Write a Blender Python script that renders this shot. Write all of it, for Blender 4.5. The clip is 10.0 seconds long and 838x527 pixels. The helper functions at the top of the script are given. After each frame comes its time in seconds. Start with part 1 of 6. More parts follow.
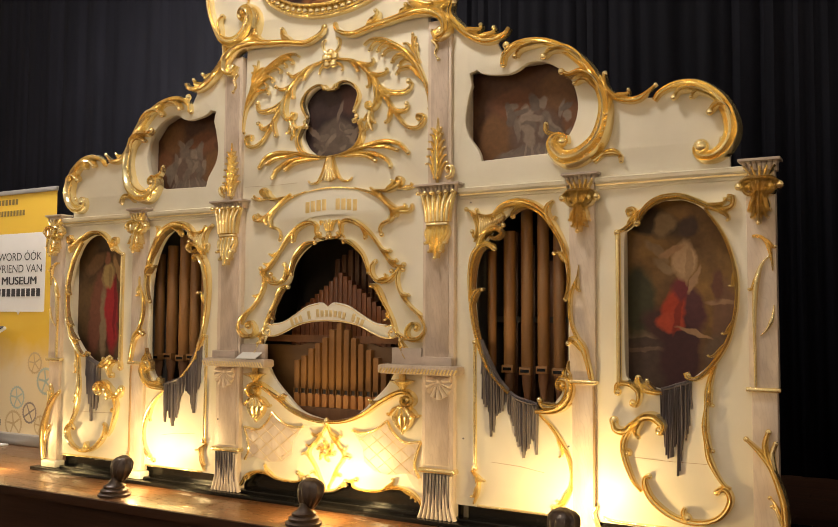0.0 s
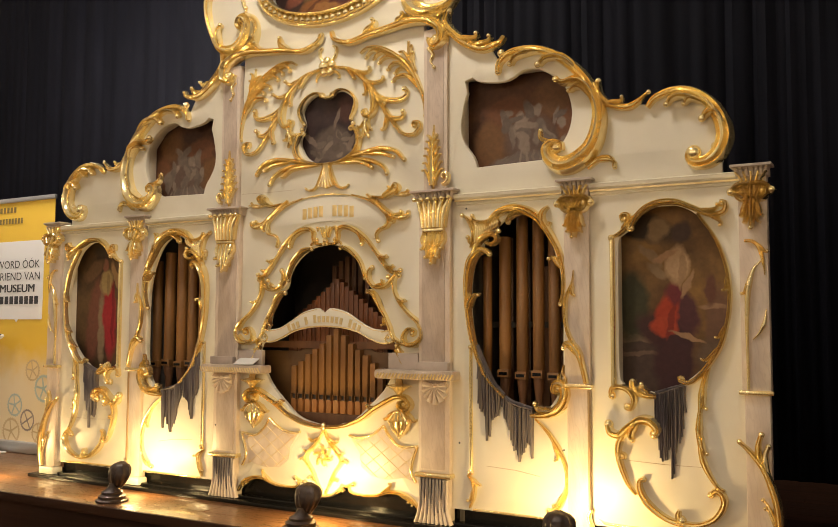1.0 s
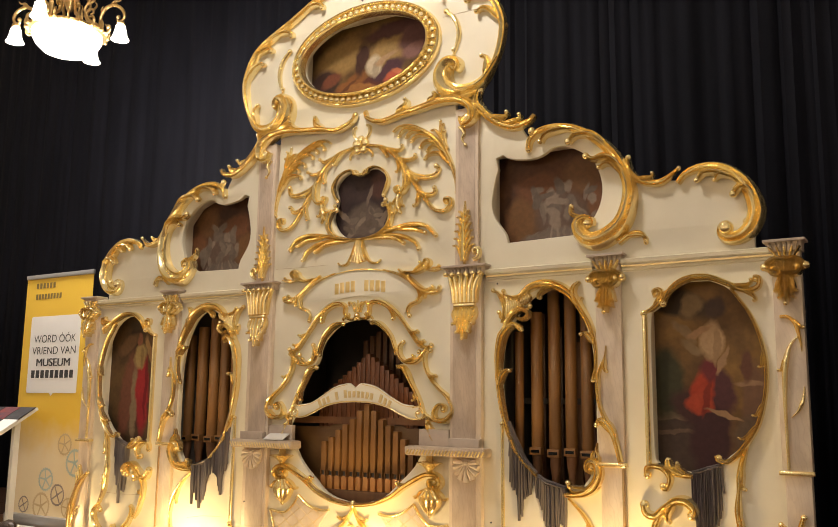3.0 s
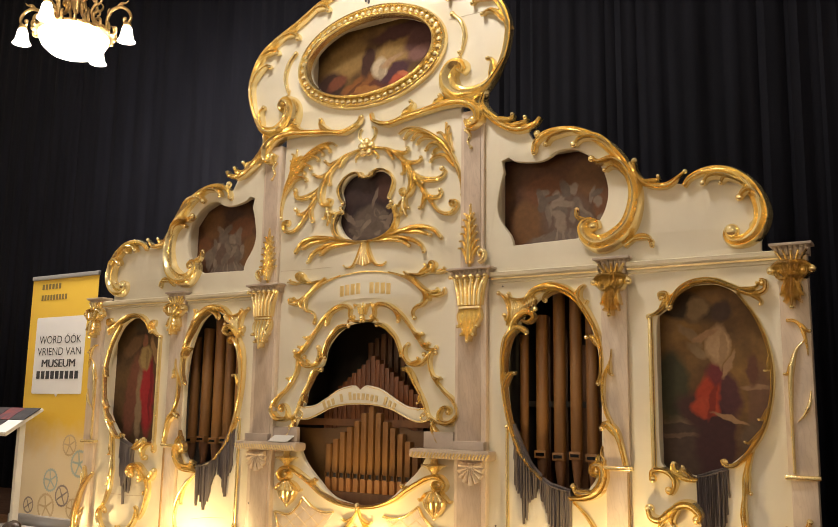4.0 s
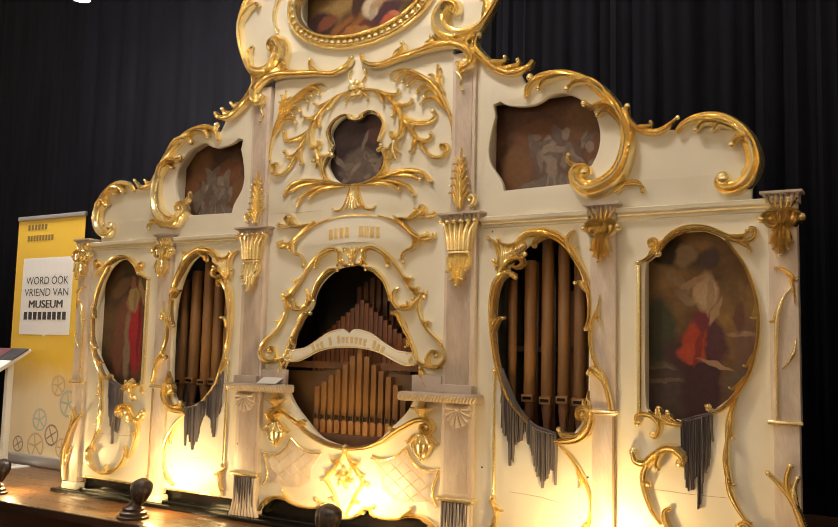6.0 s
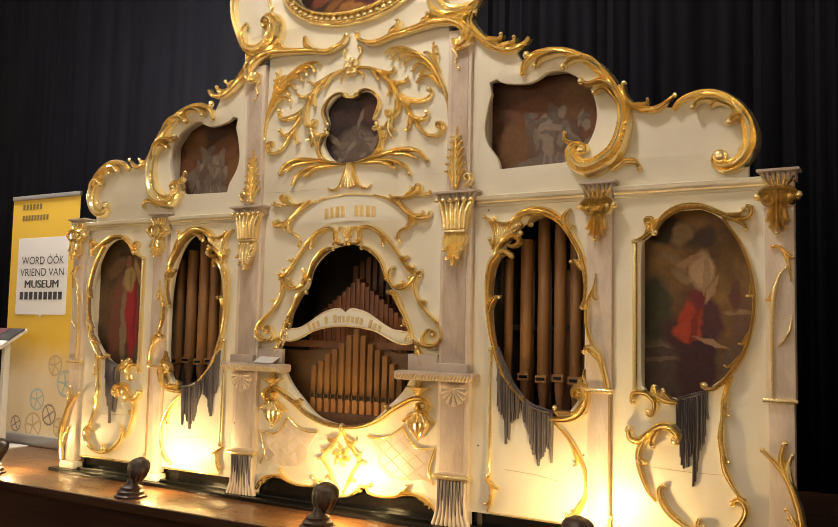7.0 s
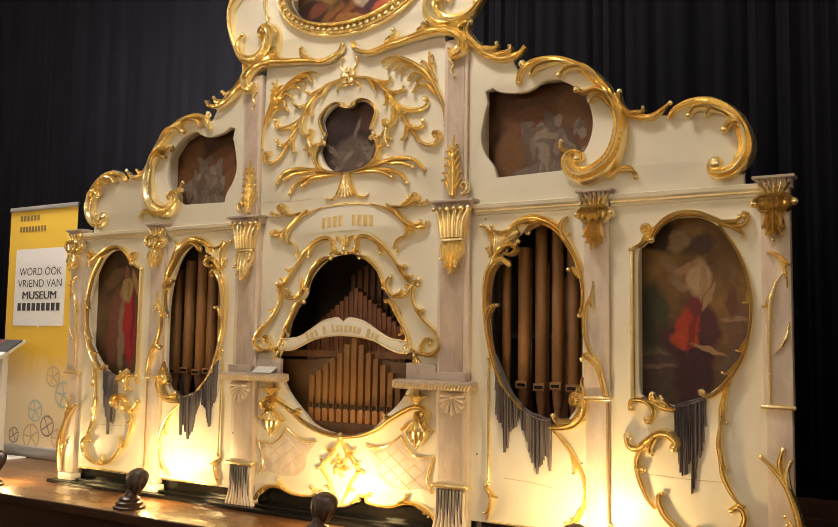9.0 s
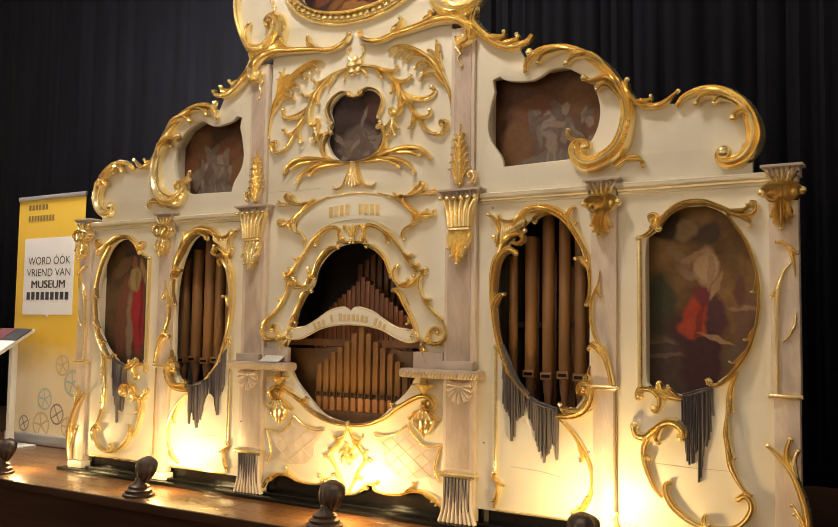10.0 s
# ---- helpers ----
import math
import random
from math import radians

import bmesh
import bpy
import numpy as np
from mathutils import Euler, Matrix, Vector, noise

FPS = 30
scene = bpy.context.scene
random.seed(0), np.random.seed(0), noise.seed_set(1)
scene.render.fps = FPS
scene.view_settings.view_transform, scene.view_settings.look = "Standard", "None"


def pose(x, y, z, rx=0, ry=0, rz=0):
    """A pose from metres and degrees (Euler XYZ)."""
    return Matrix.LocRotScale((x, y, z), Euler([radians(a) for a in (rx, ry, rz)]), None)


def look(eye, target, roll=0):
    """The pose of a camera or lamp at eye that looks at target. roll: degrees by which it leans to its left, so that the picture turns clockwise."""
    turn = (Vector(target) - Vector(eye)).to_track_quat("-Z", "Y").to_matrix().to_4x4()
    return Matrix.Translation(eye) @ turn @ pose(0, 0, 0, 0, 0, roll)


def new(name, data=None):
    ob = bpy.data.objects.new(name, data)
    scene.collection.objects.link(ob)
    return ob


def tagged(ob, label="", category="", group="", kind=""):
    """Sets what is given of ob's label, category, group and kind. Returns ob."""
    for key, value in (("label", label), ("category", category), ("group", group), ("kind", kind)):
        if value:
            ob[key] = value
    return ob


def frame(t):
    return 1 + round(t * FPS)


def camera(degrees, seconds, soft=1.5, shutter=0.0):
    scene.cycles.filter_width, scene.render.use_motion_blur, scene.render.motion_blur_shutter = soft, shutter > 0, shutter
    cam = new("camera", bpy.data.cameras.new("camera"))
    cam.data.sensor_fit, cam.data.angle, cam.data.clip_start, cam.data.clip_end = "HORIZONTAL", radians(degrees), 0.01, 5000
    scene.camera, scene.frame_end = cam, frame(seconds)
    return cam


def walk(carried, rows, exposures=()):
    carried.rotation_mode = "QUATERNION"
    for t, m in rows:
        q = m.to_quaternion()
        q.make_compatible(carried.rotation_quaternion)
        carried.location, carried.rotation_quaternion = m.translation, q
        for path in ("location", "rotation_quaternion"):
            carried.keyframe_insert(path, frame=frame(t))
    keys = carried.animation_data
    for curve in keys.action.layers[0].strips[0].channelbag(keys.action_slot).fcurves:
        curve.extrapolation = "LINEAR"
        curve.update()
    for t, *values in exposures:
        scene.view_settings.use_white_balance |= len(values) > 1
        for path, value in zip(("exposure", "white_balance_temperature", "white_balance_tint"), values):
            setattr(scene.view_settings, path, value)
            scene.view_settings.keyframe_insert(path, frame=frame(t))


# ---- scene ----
EXPOSURE = 0.0
cam = camera(51.40, 10.0, soft=0.85)
# seconds, x, y, z, yaw, pitch, lean to the right
ROWS = [
    (0.0, 2.726, -3.812, 1.008, 29.70, 3.48, -0.28),
    (0.5, 2.740, -3.833, 1.004, 29.34, 3.50, 0.10),
    (1.0, 2.748, -3.840, 0.988, 29.52, 4.09, -0.16),
    (1.5, 2.756, -3.848, 0.980, 30.26, 5.66, -0.27),
    (2.0, 2.762, -3.851, 0.962, 30.83, 7.54, -0.34),
    (2.5, 2.761, -3.843, 0.966, 31.41, 9.07, -0.52),
    (4.0, 2.754, -3.845, 0.972, 32.01, 9.35, -0.89),
    (4.5, 2.753, -3.844, 0.963, 31.44, 9.83, -1.29),
    (5.0, 2.747, -3.833, 0.963, 31.27, 9.19, -1.35),
    (5.5, 2.740, -3.842, 0.972, 31.32, 7.33, -1.49),
    (7.0, 2.741, -3.827, 0.973, 30.93, 4.35, -1.21),
    (7.5, 2.742, -3.833, 0.976, 30.79, 4.49, -1.18),
    (8.0, 2.743, -3.832, 0.966, 30.71, 4.95, -1.12),
    (8.5, 2.742, -3.833, 0.971, 30.75, 5.10, -1.06),
    (9.0, 2.747, -3.830, 0.975, 30.82, 4.90, -0.83),
    (9.5, 2.749, -3.832, 0.977, 30.96, 4.48, -0.83),
    (10.0, 2.750, -3.831, 0.982, 31.30, 4.09, -0.79),
]
walk(cam, [(t, pose(x, y, z, 0, 0, yaw) @ pose(0, 0, 0, 90 + pitch) @ pose(0, 0, 0, 0, 0, -lean)) for t, x, y, z, yaw, pitch, lean in ROWS],
     [(0.0, EXPOSURE), (10.0, EXPOSURE)])

# ---- world and light ----
world = bpy.data.worlds.new("hall")
scene.world = world
world.use_nodes = True
world.node_tree.nodes["Background"].inputs[0].default_value = (0.030, 0.024, 0.018, 1)
world.node_tree.nodes["Background"].inputs[1].default_value = 0.5


def lamp(name, place, watts, colour, radius=0.1, kind="POINT", aim=None, size=1.0):
    data = bpy.data.lights.new(name, kind)
    data.energy, data.color = watts, colour
    if kind == "AREA":
        data.shape, data.size = "DISK", size
    else:
        data.shadow_soft_size = radius
    if kind == "SPOT":
        data.spot_size, data.spot_blend = radians(130), 0.9
    ob = new(name, data)
    ob.matrix_basis = look(place, aim) if aim else Matrix.Translation(place)
    return ob


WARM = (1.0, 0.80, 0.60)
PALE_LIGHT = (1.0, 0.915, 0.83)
BULB = (1.0, 0.70, 0.30)
FOOTLIGHTS = [(-2.50, -0.36), (-1.20, -0.36), (0.12, -0.36), (1.42, -0.36)]
CHANDELIER = (-3.17, 0.31, 3.94)
# unseen lamps, added to light the front and brighten the gilding's reflections
FILL_LAMPS = [(0.3, -1.75, 5.10, 204, PALE_LIGHT), (4.3, -6.4, 3.40, 62, WARM), (0.2, -6.3, 3.00, 50, WARM), (-3.6, -6.4, 3.40, 40, WARM)]
for lx, ly in FOOTLIGHTS:
    lamp("footlight_bulb", (lx, ly + 0.10, 0.15), 14.0, BULB, 0.03)
lamp("chandelier_bulb", (CHANDELIER[0], CHANDELIER[1], CHANDELIER[2] - 0.45), 380, PALE_LIGHT, 0.25)
for hx, hy, hz, watts, tint in FILL_LAMPS:
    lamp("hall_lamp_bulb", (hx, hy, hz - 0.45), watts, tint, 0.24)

# ---- materials ----


def shader(name):
    m = bpy.data.materials.new(name)
    m.use_nodes = True
    nt = m.node_tree
    return m, nt.nodes, nt.links, nt.nodes["Principled BSDF"]


def surface(name, a, b, scale=8.0, rough=0.5, metal=0.0, bump=0.1, grain=60.0, stretch=(1, 1, 1), vary=0.0, spread=(0.35, 0.65), coat=0.0, rough_var=0.12, gloss=0.5):
    """Two colours mixed by a broad noise, roughness and relief by a fine one."""
    m, N, L, p = shader(name)
    co = N.new("ShaderNodeTexCoord")
    mp = N.new("ShaderNodeMapping")
    mp.inputs["Scale"].default_value = stretch
    L.new(co.outputs["Object"], mp.inputs[0])
    n1, n2 = N.new("ShaderNodeTexNoise"), N.new("ShaderNodeTexNoise")
    n1.inputs["Scale"].default_value, n1.inputs["Detail"].default_value = scale, 6
    n2.inputs["Scale"].default_value, n2.inputs["Detail"].default_value = grain, 4
    L.new(mp.outputs[0], n1.inputs[0]), L.new(mp.outputs[0], n2.inputs[0])
    r = N.new("ShaderNodeValToRGB")
    r.color_ramp.elements[0].position, r.color_ramp.elements[1].position = spread
    r.color_ramp.elements[0].color, r.color_ramp.elements[1].color = (*a, 1), (*b, 1)
    L.new(n1.outputs[0], r.inputs[0])
    out = r.outputs[0]
    if vary:
        info, hsv, mr = N.new("ShaderNodeObjectInfo"), N.new("ShaderNodeHueSaturation"), N.new("ShaderNodeMapRange")
        mr.inputs[3].default_value, mr.inputs[4].default_value = 1 - vary, 1 + vary
        L.new(info.outputs["Random"], mr.inputs[0]), L.new(mr.outputs[0], hsv.inputs["Value"]), L.new(out, hsv.inputs["Color"])
        out = hsv.outputs[0]
    L.new(out, p.inputs["Base Color"])
    rr = N.new("ShaderNodeMapRange")
    rr.inputs[3].default_value, rr.inputs[4].default_value = max(0.03, rough - rough_var), rough + rough_var
    L.new(n2.outputs[0], rr.inputs[0]), L.new(rr.outputs[0], p.inputs["Roughness"])
    p.inputs["Metallic"].default_value = metal
    p.inputs["Coat Weight"].default_value = coat
    p.inputs["Specular IOR Level"].default_value = gloss
    if bump:
        bp = N.new("ShaderNodeBump")
        bp.inputs["Strength"].default_value, bp.inputs["Distance"].default_value = bump, 0.004
        L.new(n2.outputs[0], bp.inputs["Height"]), L.new(bp.outputs[0], p.inputs["Normal"])
    return m


def marble(name, base, vein, streak):
    """Painted marbling: long soft veins that run up the shaft."""
    m, N, L, p = shader(name)
    co, mp = N.new("ShaderNodeTexCoord"), N.new("ShaderNodeMapping")
    mp.inputs["Scale"].default_value, mp.inputs["Rotation"].default_value = (11, 11, 4.0), (0, 0.5, 0)
    n1, wv = N.new("ShaderNodeTexNoise"), N.new("ShaderNodeTexWave")
    n1.inputs["Scale"].default_value, n1.inputs["Detail"].default_value = 1.6, 7
    wv.inputs["Scale"].default_value, wv.inputs["Distortion"].default_value, wv.inputs["Detail"].default_value = 1.7, 14, 6
    L.new(co.outputs["Object"], mp.inputs[0]), L.new(mp.outputs[0], n1.inputs[0]), L.new(mp.outputs[0], wv.inputs[0])
    r1, r2, mx = N.new("ShaderNodeValToRGB"), N.new("ShaderNodeValToRGB"), N.new("ShaderNodeMixRGB")
    r1.color_ramp.elements[0].color, r1.color_ramp.elements[1].color = (*base, 1), (*streak, 1)
    r1.color_ramp.elements[0].position, r1.color_ramp.elements[1].position = 0.35, 0.7
    r2.color_ramp.elements[0].color, r2.color_ramp.elements[1].color = (0, 0, 0, 1), (0.22, 0.22, 0.22, 1)
    r2.color_ramp.elements[0].position, r2.color_ramp.elements[1].position = 0.84, 0.99
    L.new(n1.outputs[0], r1.inputs[0]), L.new(wv.outputs[0], r2.inputs[0])
    L.new(r2.outputs[0], mx.inputs[0]), L.new(r1.outputs[0], mx.inputs[1])
    mx.inputs[2].default_value = (*vein, 1)
    L.new(mx.outputs[0], p.inputs["Base Color"])
    p.inputs["Roughness"].default_value = 0.42
    return m


def canvas(name, ground_a, ground_b, patches):
    """An old dark oil painting: mottled ground and a few soft plain patches (x, z, half width, half height, lean, colour)."""
    m, N, L, p = shader(name)
    co = N.new("ShaderNodeTexCoord")
    n1, n2, n3 = N.new("ShaderNodeTexNoise"), N.new("ShaderNodeTexNoise"), N.new("ShaderNodeTexNoise")
    for n, s in ((n1, 6.0), (n2, 13.0), (n3, 42.0)):
        n.inputs["Scale"].default_value, n.inputs["Detail"].default_value = s, 5
        L.new(co.outputs["Object"], n.inputs[0])
    r = N.new("ShaderNodeValToRGB")
    r.color_ramp.elements[0].position, r.color_ramp.elements[1].position = 0.35, 0.66
    r.color_ramp.elements[0].color, r.color_ramp.elements[1].color = (*ground_a, 1), (*ground_b, 1)
    L.new(n1.outputs[0], r.inputs[0])
    out = r.outputs[0]
    warp = N.new("ShaderNodeMixRGB")
    warp.blend_type = "ADD"
    warp.inputs[0].default_value = 0.06
    sub = N.new("ShaderNodeVectorMath")
    sub.operation = "SUBTRACT"
    sub.inputs[1].default_value = (0.5, 0.5, 0.5)
    L.new(n2.outputs["Color"], sub.inputs[0])
    L.new(co.outputs["Object"], warp.inputs[1]), L.new(sub.outputs[0], warp.inputs[2])
    for x, z, hw, hh, lean, colour in patches:
        mp = N.new("ShaderNodeMapping")
        mp.vector_type = "TEXTURE"
        mp.inputs["Location"].default_value = (x, 0, z)
        mp.inputs["Rotation"].default_value = (0, radians(lean), 0)
        mp.inputs["Scale"].default_value = (hw, 1, hh)
        g, rp, mx = N.new("ShaderNodeTexGradient"), N.new("ShaderNodeValToRGB"), N.new("ShaderNodeMixRGB")
        g.gradient_type = "SPHERICAL"
        rp.color_ramp.elements[0].position, rp.color_ramp.elements[1].position = 0.05, 0.36
        L.new(warp.outputs[0], mp.inputs[0]), L.new(mp.outputs[0], g.inputs[0]), L.new(g.outputs[0], rp.inputs[0])
        L.new(rp.outputs[0], mx.inputs[0]), L.new(out, mx.inputs[1])
        mx.inputs[2].default_value = (*colour, 1)
        out = mx.outputs[0]
    mot = N.new("ShaderNodeMixRGB")
    mot.blend_type, mot.inputs[0].default_value = "OVERLAY", 0.28
    L.new(out, mot.inputs[1]), L.new(n3.outputs[0], mot.inputs[2])
    L.new(mot.outputs[0], p.inputs["Base Color"])
    p.inputs["Roughness"].default_value = 0.5
    p.inputs["Specular IOR Level"].default_value = 0.25
    bp = N.new("ShaderNodeBump")
    bp.inputs["Strength"].default_value, bp.inputs["Distance"].default_value = 0.25, 0.003
    L.new(n3.outputs[0], bp.inputs["Height"]), L.new(bp.outputs[0], p.inputs["Normal"])
    return m


def glow(name, colour, strength, base=(0.9, 0.85, 0.75)):
    m, N, L, p = shader(name)
    p.inputs["Base Color"].default_value = (*base, 1)
    p.inputs["Emission Color"].default_value = (*colour, 1)
    p.inputs["Emission Strength"].default_value = strength
    return m


def timber(name, a, b, rough=0.4, along=0, coat=0.0, vary=0.0, fine=1.0):
    st = [14 * fine, 14 * fine, 14 * fine]
    st[along] = 0.9 * fine
    return surface(name, a, b, 1.2, rough, 0, 0.12, 9.0, st, vary, (0.3, 0.72), coat)


CREAM = surface("cream_paint", (0.74, 0.68, 0.53), (0.82, 0.77, 0.63), 2.2, 0.42, 0, 0.05, 35)
CREAM_EDGE = surface("cream_paint_reveal", (0.72, 0.66, 0.52), (0.80, 0.75, 0.61), 3, 0.5, 0, 0.05, 35)
GOLD = surface("gold_leaf", (0.98, 0.77, 0.37), (1.0, 0.86, 0.50), 9, 0.205, 0.85, 0.12, 55, rough_var=0.04)
GOLD_LINE = surface("dull_gold_paint", (0.66, 0.50, 0.22), (0.76, 0.60, 0.32), 20, 0.4, 0.5, 0.1, 60)
GILT_PAINT = surface("pale_gilt_paint", (0.78, 0.56, 0.20), (0.86, 0.66, 0.30), 26, 0.38, 0.35, 0.05, 60)
MARBLE = marble("marbled_paint", (0.47, 0.37, 0.285), (0.36, 0.275, 0.225), (0.63, 0.52, 0.42))
MARBLE_PALE = marble("pale_marbled_paint", (0.61, 0.50, 0.395), (0.47, 0.375, 0.30), (0.75, 0.645, 0.53))
SLATE = surface("slate_grey_paint", (0.100, 0.086, 0.092), (0.215, 0.188, 0.192), 24, 0.38, 0.15, 0.3, 70, (1, 1, 0.15))
LILAC = surface("lilac_grey_paint", (0.45, 0.365, 0.30), (0.57, 0.475, 0.395), 10, 0.5, 0, 0.1, 50)
BLACK = surface("black_lacquer", (0.004, 0.004, 0.004), (0.008, 0.007, 0.006), 6, 0.22, 0, 0.0, 40, gloss=0.3)
# interior tone, raised in colour to make up for the unlit inside
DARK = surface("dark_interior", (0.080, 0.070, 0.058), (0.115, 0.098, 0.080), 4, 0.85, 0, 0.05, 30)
PIPE = timber("pipe_wood", (0.205, 0.092, 0.024), (0.295, 0.14, 0.040), 0.45, 2, 0.1, 0.16)
# orange lip wood, its colour brightened for footlight glow on the feet
PIPE_LIP_LIT = timber("lit_pipe_lip_wood", (0.50, 0.20, 0.05), (0.62, 0.29, 0.085), 0.4, 2, 0.2, 0.15)
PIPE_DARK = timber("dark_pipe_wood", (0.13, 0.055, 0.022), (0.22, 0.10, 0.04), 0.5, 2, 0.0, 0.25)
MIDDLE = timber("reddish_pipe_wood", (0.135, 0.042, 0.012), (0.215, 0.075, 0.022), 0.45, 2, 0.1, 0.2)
BOARD = timber("brown_board", (0.12, 0.058, 0.019), (0.17, 0.088, 0.030), 0.5, 0, 0.0)
STAGE_WOOD = timber("stage_boards", (0.11, 0.046, 0.015), (0.19, 0.086, 0.029), 0.30, 0, 0.3, 0.10)
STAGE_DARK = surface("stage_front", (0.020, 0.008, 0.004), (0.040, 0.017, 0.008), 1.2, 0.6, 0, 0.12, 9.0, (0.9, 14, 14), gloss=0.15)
BRONZE = surface("dark_bronze", (0.030, 0.018, 0.012), (0.065, 0.040, 0.026), 18, 0.42, 0.3, 0.3, 70)
DRAPE = surface("black_velvet", (0.0039, 0.0041, 0.0070), (0.0064, 0.0066, 0.0106), 2.0, 0.8, 0, 0.2, 120, (3, 3, 0.5), gloss=0.12)
def faded_sheet(name, low, high, z0, z1):
    """A printed sheet whose colour runs from one tone at its foot to another above."""
    m, N, L, p = shader(name)
    co, sep, mr, r, n = N.new("ShaderNodeTexCoord"), N.new("ShaderNodeSeparateXYZ"), N.new("ShaderNodeMapRange"), N.new("ShaderNodeMixRGB"), N.new("ShaderNodeTexNoise")
    n.inputs["Scale"].default_value = 7
    add = N.new("ShaderNodeMath")
    add.operation = "MULTIPLY_ADD"
    add.inputs[1].default_value = 0.25
    L.new(co.outputs["Object"], sep.inputs[0]), L.new(co.outputs["Object"], n.inputs[0])
    L.new(n.outputs[0], add.inputs[0]), L.new(sep.outputs[2], add.inputs[2])
    mr.inputs[1].default_value, mr.inputs[2].default_value = z0, z1
    L.new(add.outputs[0], mr.inputs[0]), L.new(mr.outputs[0], r.inputs[0])
    r.inputs[1].default_value, r.inputs[2].default_value = (*low, 1), (*high, 1)
    L.new(r.outputs[0], p.inputs["Base Color"])
    p.inputs["Roughness"].default_value = 0.5
    return m


SHEET = faded_sheet("yellow_printed_sheet", (0.72, 0.61, 0.41), (0.72, 0.47, 0.05), 0.66, 0.96)
WHITE_PRINT = surface("white_print", (0.72, 0.72, 0.72), (0.76, 0.76, 0.76), 2, 0.5, 0, 0.0)
INK = surface("dark_ink", (0.03, 0.03, 0.035), (0.05, 0.05, 0.055), 9, 0.5, 0, 0.0)
INK_BROWN = surface("brown_ink", (0.34, 0.22, 0.10), (0.42, 0.28, 0.14), 9, 0.5, 0, 0.0)
INK_OLIVE = surface("olive_ink", (0.16, 0.115, 0.035), (0.20, 0.14, 0.045), 9, 0.5, 0, 0.0)
INK_SAND = surface("sand_ink", (0.50, 0.37, 0.20), (0.56, 0.43, 0.26), 9, 0.5, 0, 0.0)
INK_BLUE = surface("blue_ink", (0.34, 0.44, 0.44), (0.42, 0.50, 0.49), 9, 0.5, 0, 0.0)
INK_GREY = surface("grey_ink", (0.22, 0.18, 0.17), (0.30, 0.25, 0.23), 9, 0.5, 0, 0.0)
ALUMINIUM = surface("brushed_aluminium", (0.42, 0.42, 0.44), (0.52, 0.52, 0.54), 5, 0.4, 0.8, 0.1, 60, (0.2, 4, 4))
STAND_WHITE = surface("white_lacquer", (0.62, 0.62, 0.60), (0.70, 0.70, 0.67), 3, 0.4, 0, 0.02)
# pale so that the unseen hall throws light back onto the gilding
BOUNCE_PLASTER = surface("bounce_plaster", (0.72, 0.68, 0.60), (0.80, 0.76, 0.68), 2, 0.8, 0, 0.1)
CARPET = surface("hall_floor_wood", (0.12, 0.065, 0.03), (0.18, 0.10, 0.05), 4, 0.5, 0, 0.1)
BRASS = surface("chandelier_brass", (0.62, 0.40, 0.15), (0.78, 0.55, 0.25), 20, 0.35, 0.85, 0.1)
MILK_GLASS = glow("lit_milk_glass", (1.0, 0.88, 0.74), 7.0)
PAPER = surface("white_card", (0.7, 0.7, 0.68), (0.76, 0.75, 0.72), 5, 0.6, 0, 0.0)

# ---- mesh helpers ----


def part(name, bm, material, parent=None, label="", smooth=True, crease=42):
    mesh = bpy.data.meshes.new(name)
    bmesh.ops.recalc_face_normals(bm, faces=bm.faces)
    bm.to_mesh(mesh)
    bm.free()
    mesh.materials.append(material)
    if smooth:
        for poly in mesh.polygons:
            poly.use_smooth = True
        mesh.set_sharp_from_angle(angle=radians(75 if material is GOLD else crease))
    ob = new(name, mesh)
    if parent:
        ob.parent = parent
    return tagged(ob, label)


def flip(bm):
    """The mirror image of a mesh across the organ's middle."""
    twin = bm.copy()
    for v in twin.verts:
        v.co.x = -v.co.x
    bmesh.ops.reverse_faces(twin, faces=twin.faces)
    return twin


def both(name, bm, material, parents, label="", smooth=True):
    """A part and its mirror image; parents: (right, left)."""
    twin = flip(bm)
    return part(name, bm, material, parents[0], label, smooth), part(name, twin, material, parents[1], label, smooth)


def box(bm, x0, x1, y0, y1, z0, z1, bevel=0.0):
    made = bmesh.ops.create_cube(bm, size=1.0)["verts"]
    for v in made:
        v.co = Vector(((x0 + x1) / 2 + v.co.x * (x1 - x0), (y0 + y1) / 2 + v.co.y * (y1 - y0), (z0 + z1) / 2 + v.co.z * (z1 - z0)))
    if bevel:
        edges = list({e for v in made for e in v.link_edges})
        bmesh.ops.bevel(bm, geom=edges, offset=bevel, segments=2, profile=0.6, affect="EDGES")
    return bm


def boxed(*a, bevel=0.0):
    return box(bmesh.new(), *a, bevel=bevel)


def ball(bm, x, y, z, rx, ry, rz, u=12, v=8):
    made = bmesh.ops.create_uvsphere(bm, u_segments=u, v_segments=v, radius=1.0)["verts"]
    for q in made:
        q.co = Vector((x + q.co.x * rx, y + q.co.y * ry, z + q.co.z * rz))
    return bm


def turned(bm, profile, cx, cy, n=24, ripple=0.0, lobes=0, twist=0.0):
    """A turned body: profile of (radius, z) pairs about the upright line through (cx, cy)."""
    rings = []
    for r, z in profile:
        ring = []
        for i in range(n):
            a = 2 * math.pi * i / n
            q = r * (1 + ripple * math.cos(lobes * (a + twist * z))) if lobes else r
            ring.append(bm.verts.new((cx + q * math.cos(a), cy + q * math.sin(a), z)))
        rings.append(ring)
    for a, b in zip(rings, rings[1:]):
        for i in range(n):
            bm.faces.new((a[i], a[(i + 1) % n], b[(i + 1) % n], b[i]))
    bm.faces.new(rings[0][::-1]), bm.faces.new(rings[-1])
    return bm


